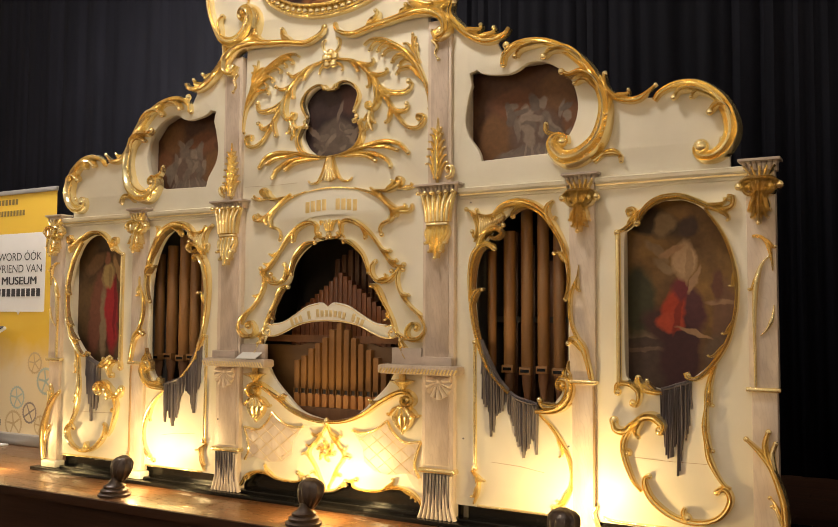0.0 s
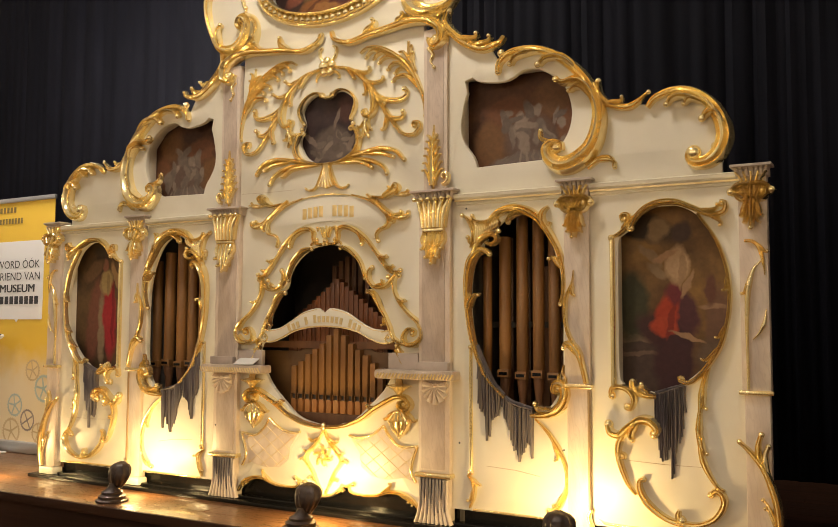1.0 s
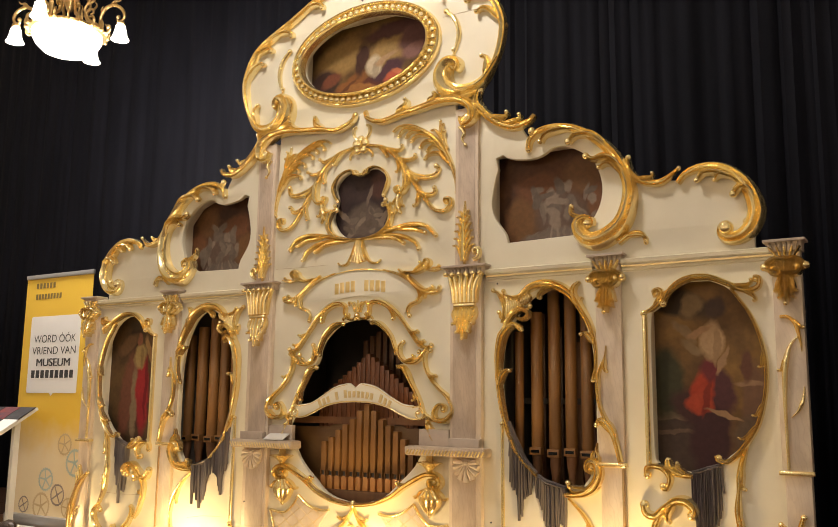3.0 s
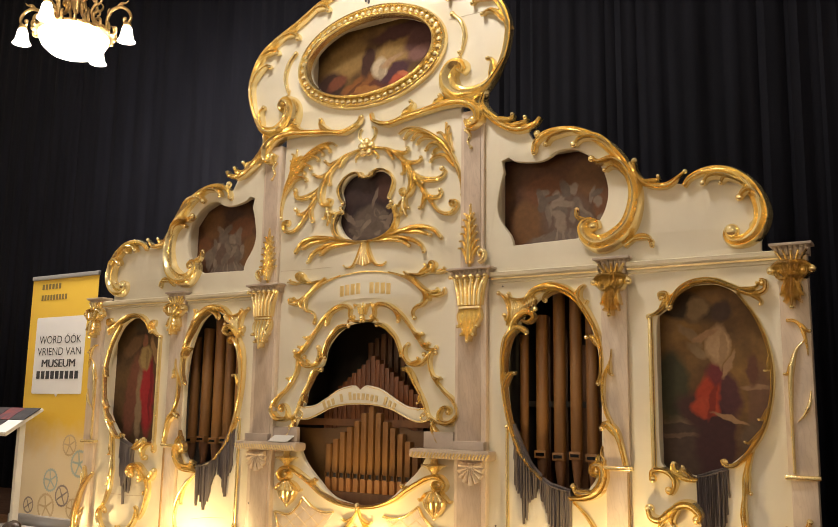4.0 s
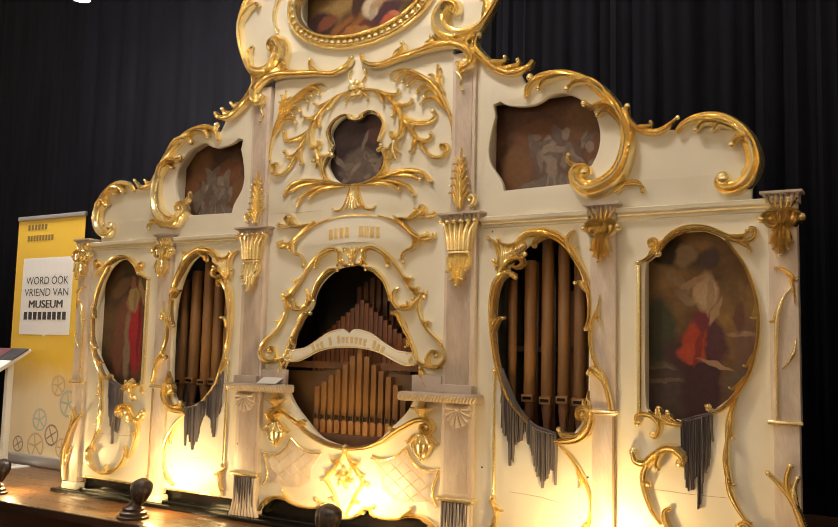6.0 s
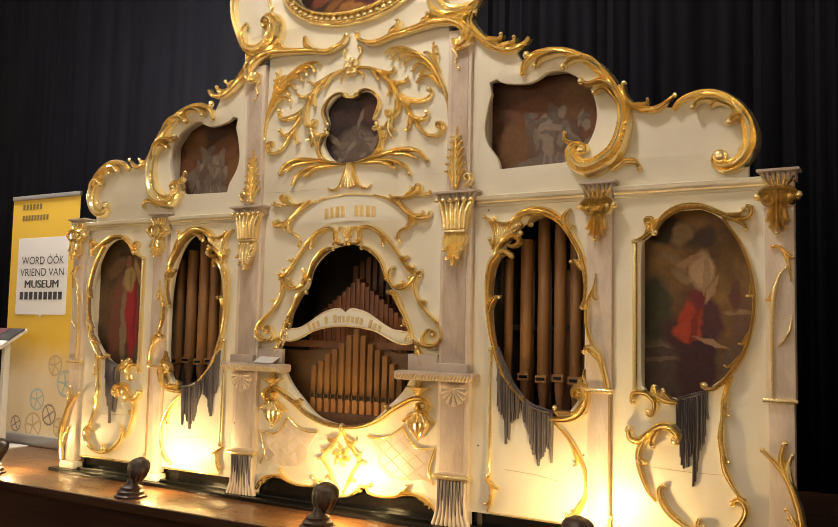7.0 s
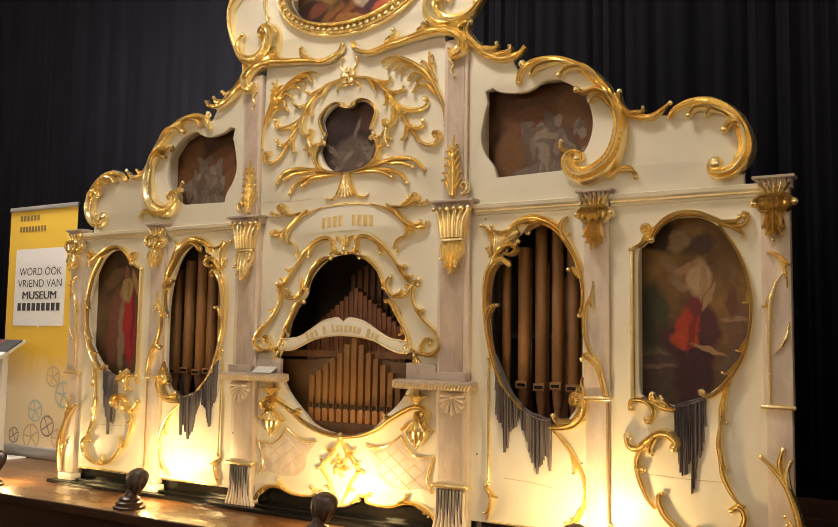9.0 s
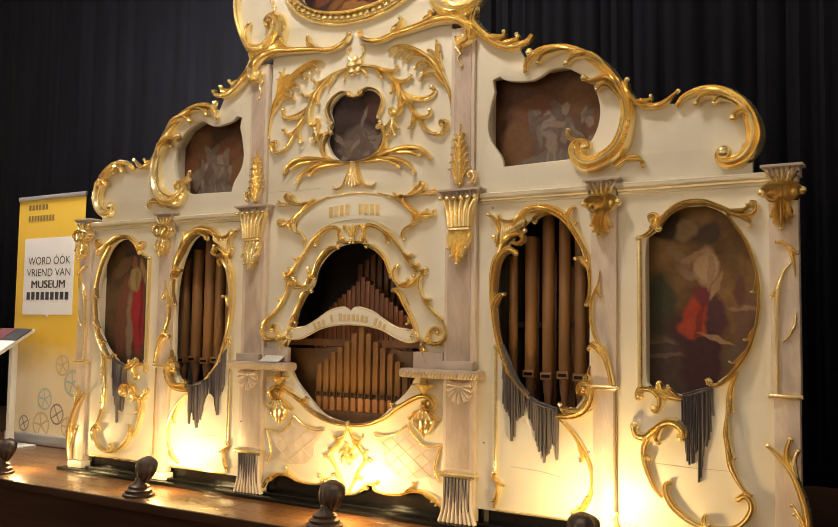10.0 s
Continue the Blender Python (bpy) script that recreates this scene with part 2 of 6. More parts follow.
def smooth_line(pts, n):
    """n + 1 points on a smooth curve through pts, evenly spaced."""
    P = [Vector((p[0], p[1])) for p in pts]
    if len(P) == 2:
        return [P[0].lerp(P[1], i / n) for i in range(n + 1)]
    Q = [2 * P[0] - P[1]] + P + [2 * P[-1] - P[-2]]
    dense = []
    for i in range(1, len(Q) - 2):
        for k in range(10):
            t = k / 10
            a, b, c, d = Q[i - 1], Q[i], Q[i + 1], Q[i + 2]
            dense.append(0.5 * (2 * b + (c - a) * t + (2 * a - 5 * b + 4 * c - d) * t * t + (3 * b - a - 3 * c + d) * t ** 3))
    dense.append(P[-1])
    run = [0.0]
    for a, b in zip(dense, dense[1:]):
        run.append(run[-1] + (b - a).length)
    out, j = [], 0
    for i in range(n + 1):
        s = run[-1] * i / n
        while j < len(run) - 2 and run[j + 1] < s:
            j += 1
        d = run[j + 1] - run[j]
        out.append(dense[j].lerp(dense[j + 1], (s - run[j]) / d if d else 0))
    return out


ROUND = [(-1, 0), (-0.88, 0.5), (-0.5, 0.88), (0, 1), (0.5, 0.88), (0.88, 0.5), (1, 0)]
FLUTED = [(-1, 0), (-0.98, 0.46), (-0.80, 0.72), (-0.54, 0.50), (-0.26, 0.92), (0.08, 1.05), (0.36, 0.60), (0.62, 0.82), (0.90, 0.56), (1, 0)]


def sweep(bm, pts, width, height, taper=(0.5, 1, 0.5), profile=ROUND, y=0.0, n=None, arch=0.0, lean=0.0):
    """A carved moulding along pts on the board's face at y: half width, relief, and the width's factors along the way."""
    line = smooth_line(pts, n or max(8, 5 * len(pts)))
    if profile is FLUTED:
        width *= 0.80
    m, rings = len(line), []
    for i, p in enumerate(line):
        t = (line[min(i + 1, m - 1)] - line[max(i - 1, 0)])
        if t.length < 1e-7:
            t = Vector((1, 0))
        t.normalize()
        s = i / (m - 1) * (len(taper) - 1)
        k = min(int(s), len(taper) - 2)
        f = taper[k] + (taper[k + 1] - taper[k]) * (s - k)
        up = arch * math.sin(math.pi * i / (m - 1)) + lean * i / (m - 1)
        hf = 1.2 * height * (0.35 + 0.65 * f)
        rings.append([bm.verts.new((p.x - t.y * a * width * f, y + 0.004 - b * hf - up * (b > 0), p.y + t.x * a * width * f)) for a, b in profile])
    for a, b in zip(rings, rings[1:]):
        for i in range(len(profile) - 1):
            bm.faces.new((a[i], a[i + 1], b[i + 1], b[i]))
    bm.faces.new(rings[0]), bm.faces.new(rings[-1][::-1])
    return line


def leaf(bm, p, way, side, length, width, height, y=0.0, curl=1.0):
    """A carved leaf that peels off at p along way, bends to its side and ends in a rounded hook."""
    d = Vector(way).normalized()
    nrm = Vector((-d.y, d.x)) * side
    p, c = Vector(p), length * max(0.55, curl)
    pts = [p - d * 0.45 * length - nrm * 0.06 * length, p, p + d * 0.42 * length + nrm * 0.03 * c, p + d * 0.78 * length + nrm * 0.14 * c, p + d * 1.0 * length + nrm * 0.34 * c, p + d * 0.98 * length + nrm * 0.52 * c]
    sweep(bm, pts, width * 1.12, height, (0.15, 0.75, 1.2, 1.15, 0.85, 0.55), FLUTED, y, 14, height * 0.25)
    tip = pts[-1]
    ball(bm, tip.x, y - height * 0.7, tip.y, width * 0.72, height * 0.5, width * 0.72, 8, 6)
def scrollwork(pts, width, height, taper=(0.5, 1, 0.5), leaves=(), beads=(), profile=FLUTED, y=0.0, bm=None, ribs=(), spread=None):
    """A gilt scroll: leaves as (share of the way, side, length), beads as (x, z, radius)."""
    bm = bm or bmesh.new()
    line = sweep(bm, pts, width, height, taper, profile, y)
    m = len(line) - 1
    for s, side, length in leaves:
        i = min(m - 1, max(0, round(abs(s) * m)))
        d = (line[i + 1] - line[i]).normalized() * (-1 if s < 0 else 1)
        nrm = Vector((-d.y, d.x)) * side
        open_ = spread if spread is not None else 0.34 if width > 0.0135 else 0.16
        leaf(bm, line[i] + nrm * width * 0.35, d * 0.95 + nrm * open_, side, (1.0 + 0.7 * open_) * length, max(0.0095, width * 0.72), height * 0.9, y, 0.3 + 2.0 * open_)
    for first, last, count in ribs:
        for k in range(count):
            s = first + (last - first) * k / (count - 1)
            i = min(m - 1, round(s * m))
            d = (line[i + 1] - line[i]).normalized()
            nrm = Vector((-d.y, d.x))
            j = s * (len(taper) - 1)
            q = min(int(j), len(taper) - 2)
            f = width * (taper[q] + (taper[q + 1] - taper[q]) * (j - q))
            c = line[i]
            sweep(bm, [c - nrm * 0.50 * f - d * 0.3 * f, c + d * 0.10 * f, c + nrm * 0.50 * f - d * 0.2 * f], 0.007, height * 0.16, (0.5, 1, 0.5), ROUND, y - 0.84 * height, 6)
    for bx, bz, r in beads:
        ball(bm, bx, y - 0.5 * r, bz, r, r, r)
    return bm


def plate(outline, holes=(), front=0.0, depth=0.03, bevel=0.004, curved=()):
    """A board cut to an outline with openings through it; its face lies at y = front."""
    cu = bpy.data.curves.new("cut", "CURVE")
    cu.dimensions, cu.fill_mode, cu.extrude, cu.bevel_depth, cu.bevel_resolution, cu.offset = "2D", "BOTH", depth / 2 - bevel, bevel, 1, -bevel
    for loop in (outline, *holes):
        sp = cu.splines.new("POLY")
        sp.points.add(len(loop) - 1)
        for q, p in zip(sp.points, loop):
            q.co = (p[0], p[1], 0, 1)
        sp.use_cyclic_u = True
    ob = bpy.data.objects.new("cut", cu)
    me = bpy.data.meshes.new_from_object(ob)
    bm = bmesh.new()
    bm.from_mesh(me)
    bmesh.ops.remove_doubles(bm, verts=bm.verts, dist=1e-5)
    for v in bm.verts:
        v.co = Vector((v.co.x, front + depth / 2 + v.co.z * -1, v.co.y))
    bpy.data.objects.remove(ob), bpy.data.curves.remove(cu), bpy.data.meshes.remove(me)
    return bm


def closed(pts, n=64):
    """A smooth closed loop through pts."""
    k = len(pts)
    ext = [pts[(i - 3) % k] for i in range(k + 7)]
    line = smooth_line(ext, 400)
    start = Vector(pts[0])
    i0 = min(range(0, 160), key=lambda i: (line[i] - start).length)
    i1 = min(range(240, 401), key=lambda i: (line[i] - start).length)
    return [tuple(line[round(i0 + (i1 - i0) * j / n)]) for j in range(n)]


def ellipse(cx, cz, rx, rz, n=64):
    return [(cx + rx * math.cos(2 * math.pi * i / n), cz + rz * math.sin(2 * math.pi * i / n)) for i in range(n)]


def mirror_loop(half):
    """A whole outline from its right half, which runs from the middle line's top to its bottom."""
    return list(half) + [(-x, z) for x, z in reversed(half) if abs(x) > 1e-4]

# ---- the hall ----
FLOOR = -0.62
tagged(part("floor", boxed(-9, 9, -7, 4, FLOOR - 0.1, FLOOR), CARPET), "dark brown wooden hall floor", "floor", kind="structure")
# the ceiling and pale walls are unseen, added to bounce lamp light
tagged(part("ceiling", boxed(-9, 9, -7, 4, 7.5, 7.6), BOUNCE_PLASTER), "unseen pale plaster ceiling added to bounce light", "ceiling", kind="structure")
tagged(part("wall_north", boxed(-9, 9, 3.9, 4.0, FLOOR, 7.5), DARK), "dark wall behind the black drapes", "wall", kind="structure")
tagged(part("wall_south", boxed(-9, 9, -7.1, -7.0, FLOOR, 7.5), BOUNCE_PLASTER), "unseen pale plaster wall added to bounce light", "wall", kind="structure")
tagged(part("wall_west", boxed(-9.1, -9, -7, 4, FLOOR, 7.5), BOUNCE_PLASTER), "unseen pale plaster wall added to bounce light", "wall", kind="structure")
tagged(part("wall_east", boxed(9, 9.1, -7, 4, FLOOR, 7.5), BOUNCE_PLASTER), "unseen pale plaster wall added to bounce light", "wall", kind="structure")

STAGE_FRONT = -0.475


def build_stage():
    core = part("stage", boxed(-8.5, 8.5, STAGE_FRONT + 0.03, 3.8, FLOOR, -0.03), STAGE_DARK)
    tagged(core, "low wooden stage with polished brown boards and a dark front", "stage", kind="structure")
    rng = random.Random(4)
    y, widths = STAGE_FRONT, []
    while y < 1.7:
        wide = 0.17
        widths.append((y, y + wide))
        y += wide
    for y0, y1 in widths:
        cut = -8.5 + rng.uniform(0.6, 2.4)
        x = -8.5
        while x < 8.5:
            x1 = min(cut, 8.5)
            # rows from y = 0.75 back use the dark stage-front tone
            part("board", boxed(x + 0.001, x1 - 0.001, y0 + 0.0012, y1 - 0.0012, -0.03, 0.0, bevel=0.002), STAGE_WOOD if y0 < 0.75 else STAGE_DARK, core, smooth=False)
            x, cut = x1, x1 + rng.uniform(2.6, 3.6)
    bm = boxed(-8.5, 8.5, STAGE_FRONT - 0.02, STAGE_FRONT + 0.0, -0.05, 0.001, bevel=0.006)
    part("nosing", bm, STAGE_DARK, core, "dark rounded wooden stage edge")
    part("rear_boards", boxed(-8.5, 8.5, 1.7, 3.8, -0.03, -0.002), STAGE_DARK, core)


build_stage()


def drape(name, x0, x1, y, z0, z1, pitch, depth, seed, label):
    """A heavy curtain in vertical folds, hung along x."""
    rng = random.Random(seed)
    bm, cols, x = bmesh.new(), [], x0
    levels = [z0, z0 + 0.5 * (z1 - z0), z1]
    k, phase = 0, 0.0
    while x <= x1:
        a = 0.55 + 0.45 * math.sin(0.9 * x + seed) * math.sin(2.9 * x)
        slow = 1 + 0.45 * math.sin(4.1 * x + seed) * math.sin(1.7 * x + 2)
        off = depth * a * math.sin(phase) + 0.012 * math.sin(2.3 * phase + 1)
        cols.append([bm.verts.new((x + 0.02 * math.sin(3 * x + j), y + off * (1.0 if j == 0 else 0.9 if j == 1 else 0.7), z)) for j, z in enumerate(levels)])
        step = pitch / 8
        x += step
        phase += 2 * math.pi / 8 * slow * rng.uniform(0.75, 1.25)
    for a, b in zip(cols, cols[1:]):
        for j in range(2):
            bm.faces.new((a[j], b[j], b[j + 1], a[j + 1]))
    ob = part(name, bm, DRAPE)
    mod = ob.modifiers.new("thick", "SOLIDIFY")
    mod.thickness = 0.006
    return tagged(ob, label, "curtain")


drape("stage_curtain", -8.8, -0.9, 2.3, 0.0, 7.4, 0.34, 0.016, 3, "black velvet stage curtain hanging almost flat in wide folds")
drape("stage_curtain", -0.9, 8.8, 2.3, 0.0, 7.4, 0.23, 0.019, 3, "black velvet stage curtain hanging in deep vertical folds")

# ---- the organ ----
organ = tagged(new("fairground_organ"), "large cream street organ front with gilt scrolls and wooden pipes", "organ")


def organ_part(name, bm, material, label="", smooth=True):
    return part(name, bm, material, organ, label, smooth)


def pair(name, bm, material, label="", smooth=True):
    return both(name, bm, material, (organ, organ), label, smooth)


# body behind the front boards
pair("case_side", boxed(2.04, 2.07, 0.11, 0.75, 0.02, 1.60), CREAM)
organ_part("case_back", boxed(-2.06, 2.06, 0.75, 0.78, 0.02, 1.62), DARK, "dark wooden back of the organ case")
organ_part("case_top", boxed(-2.06, 2.06, 0.10, 0.75, 1.60, 1.62), DARK, "dark wooden top of the organ case")
organ_part("plinth", boxed(-2.32, 2.32, -0.075, 0.78, 0.0, 0.022, bevel=0.004), BLACK, "black lacquered plinth on the stage")
organ_part("base_rail", boxed(-2.12, 2.12, 0.045, 0.08, 0.022, 0.20), BLACK, "black rail under the cream panels")
organ_part("base_ledge", boxed(-2.1, 2.1, -0.02, 0.045, 0.022, 0.038, bevel=0.004), BLACK)

# pipe bays
PIPE_OPENING = closed([(1.11, 1.53), (1.21, 1.49), (1.28, 1.39), (1.325, 1.25), (1.34, 1.10), (1.34, 0.90), (1.335, 0.76), (1.30, 0.65), (1.20, 0.57), (1.07, 0.63), (0.96, 0.74), (0.89, 0.90), (0.862, 1.09), (0.875, 1.26), (0.93, 1.38), (1.02, 1.48)])
pipe_panels = pair("pipe_panel", plate([(0.762, 0.10), (1.36, 0.10), (1.36, 1.612), (0.762, 1.612)], [PIPE_OPENING]), CREAM, "cream panel with a tall pipe opening")
ART_OPENING = closed([(1.605, 1.36), (1.64, 1.41), (1.70, 1.48), (1.78, 1.52), (1.87, 1.515), (1.96, 1.46), (2.03, 1.34), (2.07, 1.20), (2.072, 1.06), (2.04, 0.93), (1.97, 0.82), (1.89, 0.75), (1.80, 0.70), (1.70, 0.71), (1.62, 0.73), (1.603, 0.80), (1.602, 1.05)])
art_panels = pair("painting_panel", plate([(1.46, 0.10), (2.14, 0.10), (2.14, 1.60), (1.46, 1.60)], [ART_OPENING]), CREAM, "cream panel with an oval painting opening")
both("crack", plate([(0.95, 0.318), (1.10, 0.310), (1.22, 0.292), (1.22, 0.2935), (1.10, 0.3118), (0.95, 0.3195)], front=-0.0012, depth=0.002, bevel=0.0), INK_BROWN, pipe_panels, "hairline crack in the paint")
both("crack", plate([(1.64, 0.398), (1.80, 0.392), (1.95, 0.393), (1.95, 0.3945), (1.80, 0.3938), (1.64, 0.3995)], front=-0.0012, depth=0.002, bevel=0.0), INK_BROWN, art_panels, "hairline crack in the paint")


def recess(x0, x1, z0, z1, y0, y1):
    """A shallow open box behind an opening."""
    bm = bmesh.new()
    box(bm, x0 - 0.012, x0, y0, y1, z0, z1), box(bm, x1, x1 + 0.012, y0, y1, z0, z1)
    box(bm, x0, x1, y0, y1, z0 - 0.012, z0), box(bm, x0, x1, y0, y1, z1, z1 + 0.012)
    return bm


pair("painting_recess", recess(1.597, 2.08, 0.685, 1.525, 0.031, 0.075), CREAM_EDGE, "cream sides of the painting recess")
art_r = canvas("oil_painting_ochre", (0.095, 0.050, 0.018), (0.215, 0.120, 0.036), [
    (1.66, 0.80, 0.22, 0.20, 0, (0.065, 0.040, 0.030)), (1.68, 0.93, 0.13, 0.018, 0, (0.17, 0.115, 0.072)), (1.66, 0.87, 0.15, 0.012, 0, (0.14, 0.09, 0.060)), (1.64, 1.08, 0.10, 0.20, 0, (0.040, 0.038, 0.018)), (1.67, 1.45, 0.22, 0.08, 20, (0.034, 0.022, 0.013)),
    (2.02, 1.00, 0.07, 0.20, 0, (0.135, 0.070, 0.042)), (2.0, 1.075, 0.08, 0.018, 0, (0.24, 0.145, 0.085)), (1.985, 1.15, 0.032, 0.09, 0, (0.11, 0.046, 0.030)), (2.0, 0.84, 0.10, 0.12, 0, (0.13, 0.082, 0.050)), (1.76, 1.42, 0.06, 0.07, 30, (0.20, 0.13, 0.062)),
    (1.735, 1.30, 0.08, 0.030, 40, (0.21, 0.135, 0.070)), (1.755, 1.235, 0.07, 0.030, 30, (0.21, 0.138, 0.074)), (1.77, 0.97, 0.15, 0.09, 25, (0.055, 0.022, 0.020)), (1.83, 0.86, 0.11, 0.26, 3, (0.050, 0.018, 0.020)), (1.885, 1.05, 0.06, 0.13, -12, (0.075, 0.026, 0.030)),
    (1.80, 1.045, 0.060, 0.12, 14, (0.32, 0.040, 0.017)), (1.785, 0.985, 0.075, 0.05, 0, (0.36, 0.050, 0.020)), (1.815, 1.02, 0.018, 0.11, 12, (0.20, 0.026, 0.015)), (1.885, 0.945, 0.10, 0.016, 18, (0.32, 0.19, 0.10)), (1.83, 1.135, 0.050, 0.06, -20, (0.13, 0.022, 0.027)),
    (1.848, 1.262, 0.058, 0.105, 4, (0.37, 0.24, 0.135)), (1.865, 1.235, 0.018, 0.10, 4, (0.28, 0.175, 0.092)), (1.790, 1.300, 0.075, 0.022, -22, (0.31, 0.18, 0.095)), (1.890, 1.17, 0.018, 0.08, 22, (0.29, 0.175, 0.095)), (1.865, 1.405, 0.060, 0.058, 10, (0.060, 0.034, 0.024))])
art_l = canvas("oil_painting_umber", (0.042, 0.024, 0.015), (0.12, 0.070, 0.030), [
    (-1.90, 1.02, 0.09, 0.34, 8, (0.17, 0.065, 0.040)), (-1.84, 0.96, 0.04, 0.28, 0, (0.24, 0.17, 0.10)), (-1.765, 1.02, 0.075, 0.32, -3, (0.34, 0.024, 0.030)), (-1.735, 1.05, 0.018, 0.26, 0, (0.20, 0.014, 0.020)),
    (-1.80, 1.265, 0.070, 0.10, 8, (0.36, 0.26, 0.11)), (-1.785, 1.25, 0.020, 0.09, 0, (0.27, 0.19, 0.08)), (-1.72, 1.30, 0.030, 0.12, -20, (0.36, 0.22, 0.10)), (-1.81, 1.375, 0.030, 0.055, 0, (0.24, 0.10, 0.06)), (-1.92, 1.34, 0.13, 0.06, -35, (0.15, 0.085, 0.042)), (-1.78, 1.47, 0.18, 0.05, 0, (0.05, 0.034, 0.020))])
organ_part("painting", boxed(1.59, 2.09, 0.076, 0.083, 0.68, 1.53), art_r, "dark oil painting in ochre and red, plain soft shapes", False)
organ_part("painting", boxed(-2.09, -1.59, 0.076, 0.083, 0.68, 1.53), art_l, "dark oil painting in umber, red and yellow, plain soft shapes", False)


def wooden_pipe(x, y, z0, mouth, z1, w, d, wood, lip=PIPE_LIP_LIT, narrow=0.96):
    """A square wooden organ pipe: body with a cut-up mouth, and a foot."""
    bm = boxed(x - w / 2, x + w / 2, y, y + d, mouth + 0.012, z1, bevel=min(0.008, w * 0.18))
    pipe = organ_part("pipe", bm, wood)
    part("foot", boxed(x - w / 2 * narrow, x + w / 2 * narrow, y + 0.002, y + d, z0, mouth - 0.012, bevel=0.004), lip, pipe)
    # dark filler gives the mouth's shade by colour
    part("mouth", boxed(x - w * 0.36, x + w * 0.36, y + 0.010, y + d, mouth - 0.013, mouth + 0.013), DARK, pipe)
    for s in (-1, 1):
        part("ear", boxed(x + s * w * 0.44 - w * 0.06, x + s * w * 0.44 + w * 0.06, y - 0.002, y + d, mouth - 0.016, mouth + 0.016), wood, pipe)
    return pipe


def bay_pipe(x, y, z0, mouth, z1, w):
    """A tall round-fronted wooden pipe: body, a squared cap with its slot, and a tapered dark foot."""
    pipe = organ_part("pipe", turned(bmesh.new(), [(0.47 * w, mouth + 0.020), (0.5 * w, mouth + 0.030), (0.5 * w, z1 - 0.004), (0.46 * w, z1)], x, y + 0.5 * w, 20), PIPE)
    part("cap", boxed(x - 0.5 * w, x + 0.5 * w, y - 0.004, y + 0.6 * w, mouth - 0.016, mouth + 0.022, bevel=0.004), PIPE, pipe)
    # black block on the cap's face stands for the shaded slot
    part("mouth", boxed(x - 0.36 * w, x + 0.36 * w, y - 0.0055, y + 0.02, mouth - 0.004, mouth + 0.010), BLACK, pipe)
    part("foot", turned(bmesh.new(), [(0.22 * w, z0), (0.30 * w, mouth - 0.11), (0.44 * w, mouth - 0.05), (0.47 * w, mouth - 0.015)], x, y + 0.5 * w, 16), PIPE_DARK, pipe)
    return pipe


for side, row in ((1, ((0.900, 1.335, 0.045), (0.992, 1.430, 0.060), (1.084, 1.56, 0.060), (1.169, 1.56, 0.058), (1.250, 1.49, 0.058), (1.318, 1.40, 0.040))),
                  (-1, ((1.005, 1.335, 0.062), (1.095, 1.415, 0.064), (1.185, 1.50, 0.068), (1.288, 1.44, 0.068), (1.392, 1.39, 0.062)))):
    for i, (px, top, wide) in enumerate(row):
        bay_pipe(side * px, 0.100, 0.50, 0.745 + 0.008 * (i % 2), top, wide)
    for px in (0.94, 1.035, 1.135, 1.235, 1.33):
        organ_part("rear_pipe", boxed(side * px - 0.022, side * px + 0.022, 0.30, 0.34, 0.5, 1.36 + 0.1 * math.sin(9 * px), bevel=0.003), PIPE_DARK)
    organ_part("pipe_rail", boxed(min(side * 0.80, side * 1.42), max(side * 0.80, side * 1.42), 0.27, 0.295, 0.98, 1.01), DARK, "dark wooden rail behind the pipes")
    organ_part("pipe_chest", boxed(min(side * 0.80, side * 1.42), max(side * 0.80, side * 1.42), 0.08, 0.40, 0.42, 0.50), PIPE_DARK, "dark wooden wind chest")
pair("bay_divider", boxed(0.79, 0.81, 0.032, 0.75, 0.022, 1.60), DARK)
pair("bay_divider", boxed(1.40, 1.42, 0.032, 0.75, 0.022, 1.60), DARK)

# centre, lower
ARCH = [(0.0, 1.425), (0.10, 1.41), (0.19, 1.355), (0.25, 1.28), (0.27, 1.20), (0.33, 1.15), (0.37, 1.07), (0.41, 0.93), (0.45, 0.87), (0.465, 0.79), (0.42, 0.74), (0.37, 0.66), (0.28, 0.575), (0.17, 0.49), (0.0, 0.45)]
HEM = [(0.0, 0.08), (0.06, 0.095), (0.13, 0.15), (0.165, 0.125), (0.24, 0.112), (0.34, 0.12), (0.42, 0.142), (0.49, 0.138), (0.55, 0.11), (0.60, 0.05)]
arch_half = [tuple(p) for p in smooth_line(ARCH, 44)]
hem_half = [tuple(p) for p in smooth_line(HEM, 30)]
centre = organ_part("centre_panel", plate([(x, z) for x, z in hem_half] + [(0.60, 1.655), (-0.60, 1.655)] + [(-x, z) for x, z in reversed(hem_half) if x > 1e-4], [mirror_loop(arch_half)], 0.0, 0.03), CREAM, "cream centre panel with an arched pipe opening")
CC = (centre, centre)
# sheet added to close the opening with the interior's shade
organ_part("centre_backing", boxed(-0.62, 0.62, 0.60, 0.62, 0.022, 1.6), DARK, "dark sheet added behind the centre pipes for the shaded interior")
organ_part("rear_board", plate([(-0.60, 0.40), (0.52, 0.40), (0.52, 0.845), (0.24, 0.845), (0.20, 0.86), (-0.24, 0.86), (-0.28, 0.845), (-0.60, 0.845)], (), 0.135, 0.012), BOARD, "brown board behind the front pipes")
organ_part("rear_rail", boxed(-0.60, 0.52, 0.128, 0.134, 0.862, 0.90), PIPE_DARK, "dark wooden rail")
TOPS = [0.97, 0.935, 0.89, 0.86, 0.83, 0.79, 0.765]
for i in range(-6, 7):
    top = TOPS[abs(i)]
    wooden_pipe(0.005 + i * 0.0475, 0.085, 0.51, 0.595, top, 0.035, 0.04, PIPE)
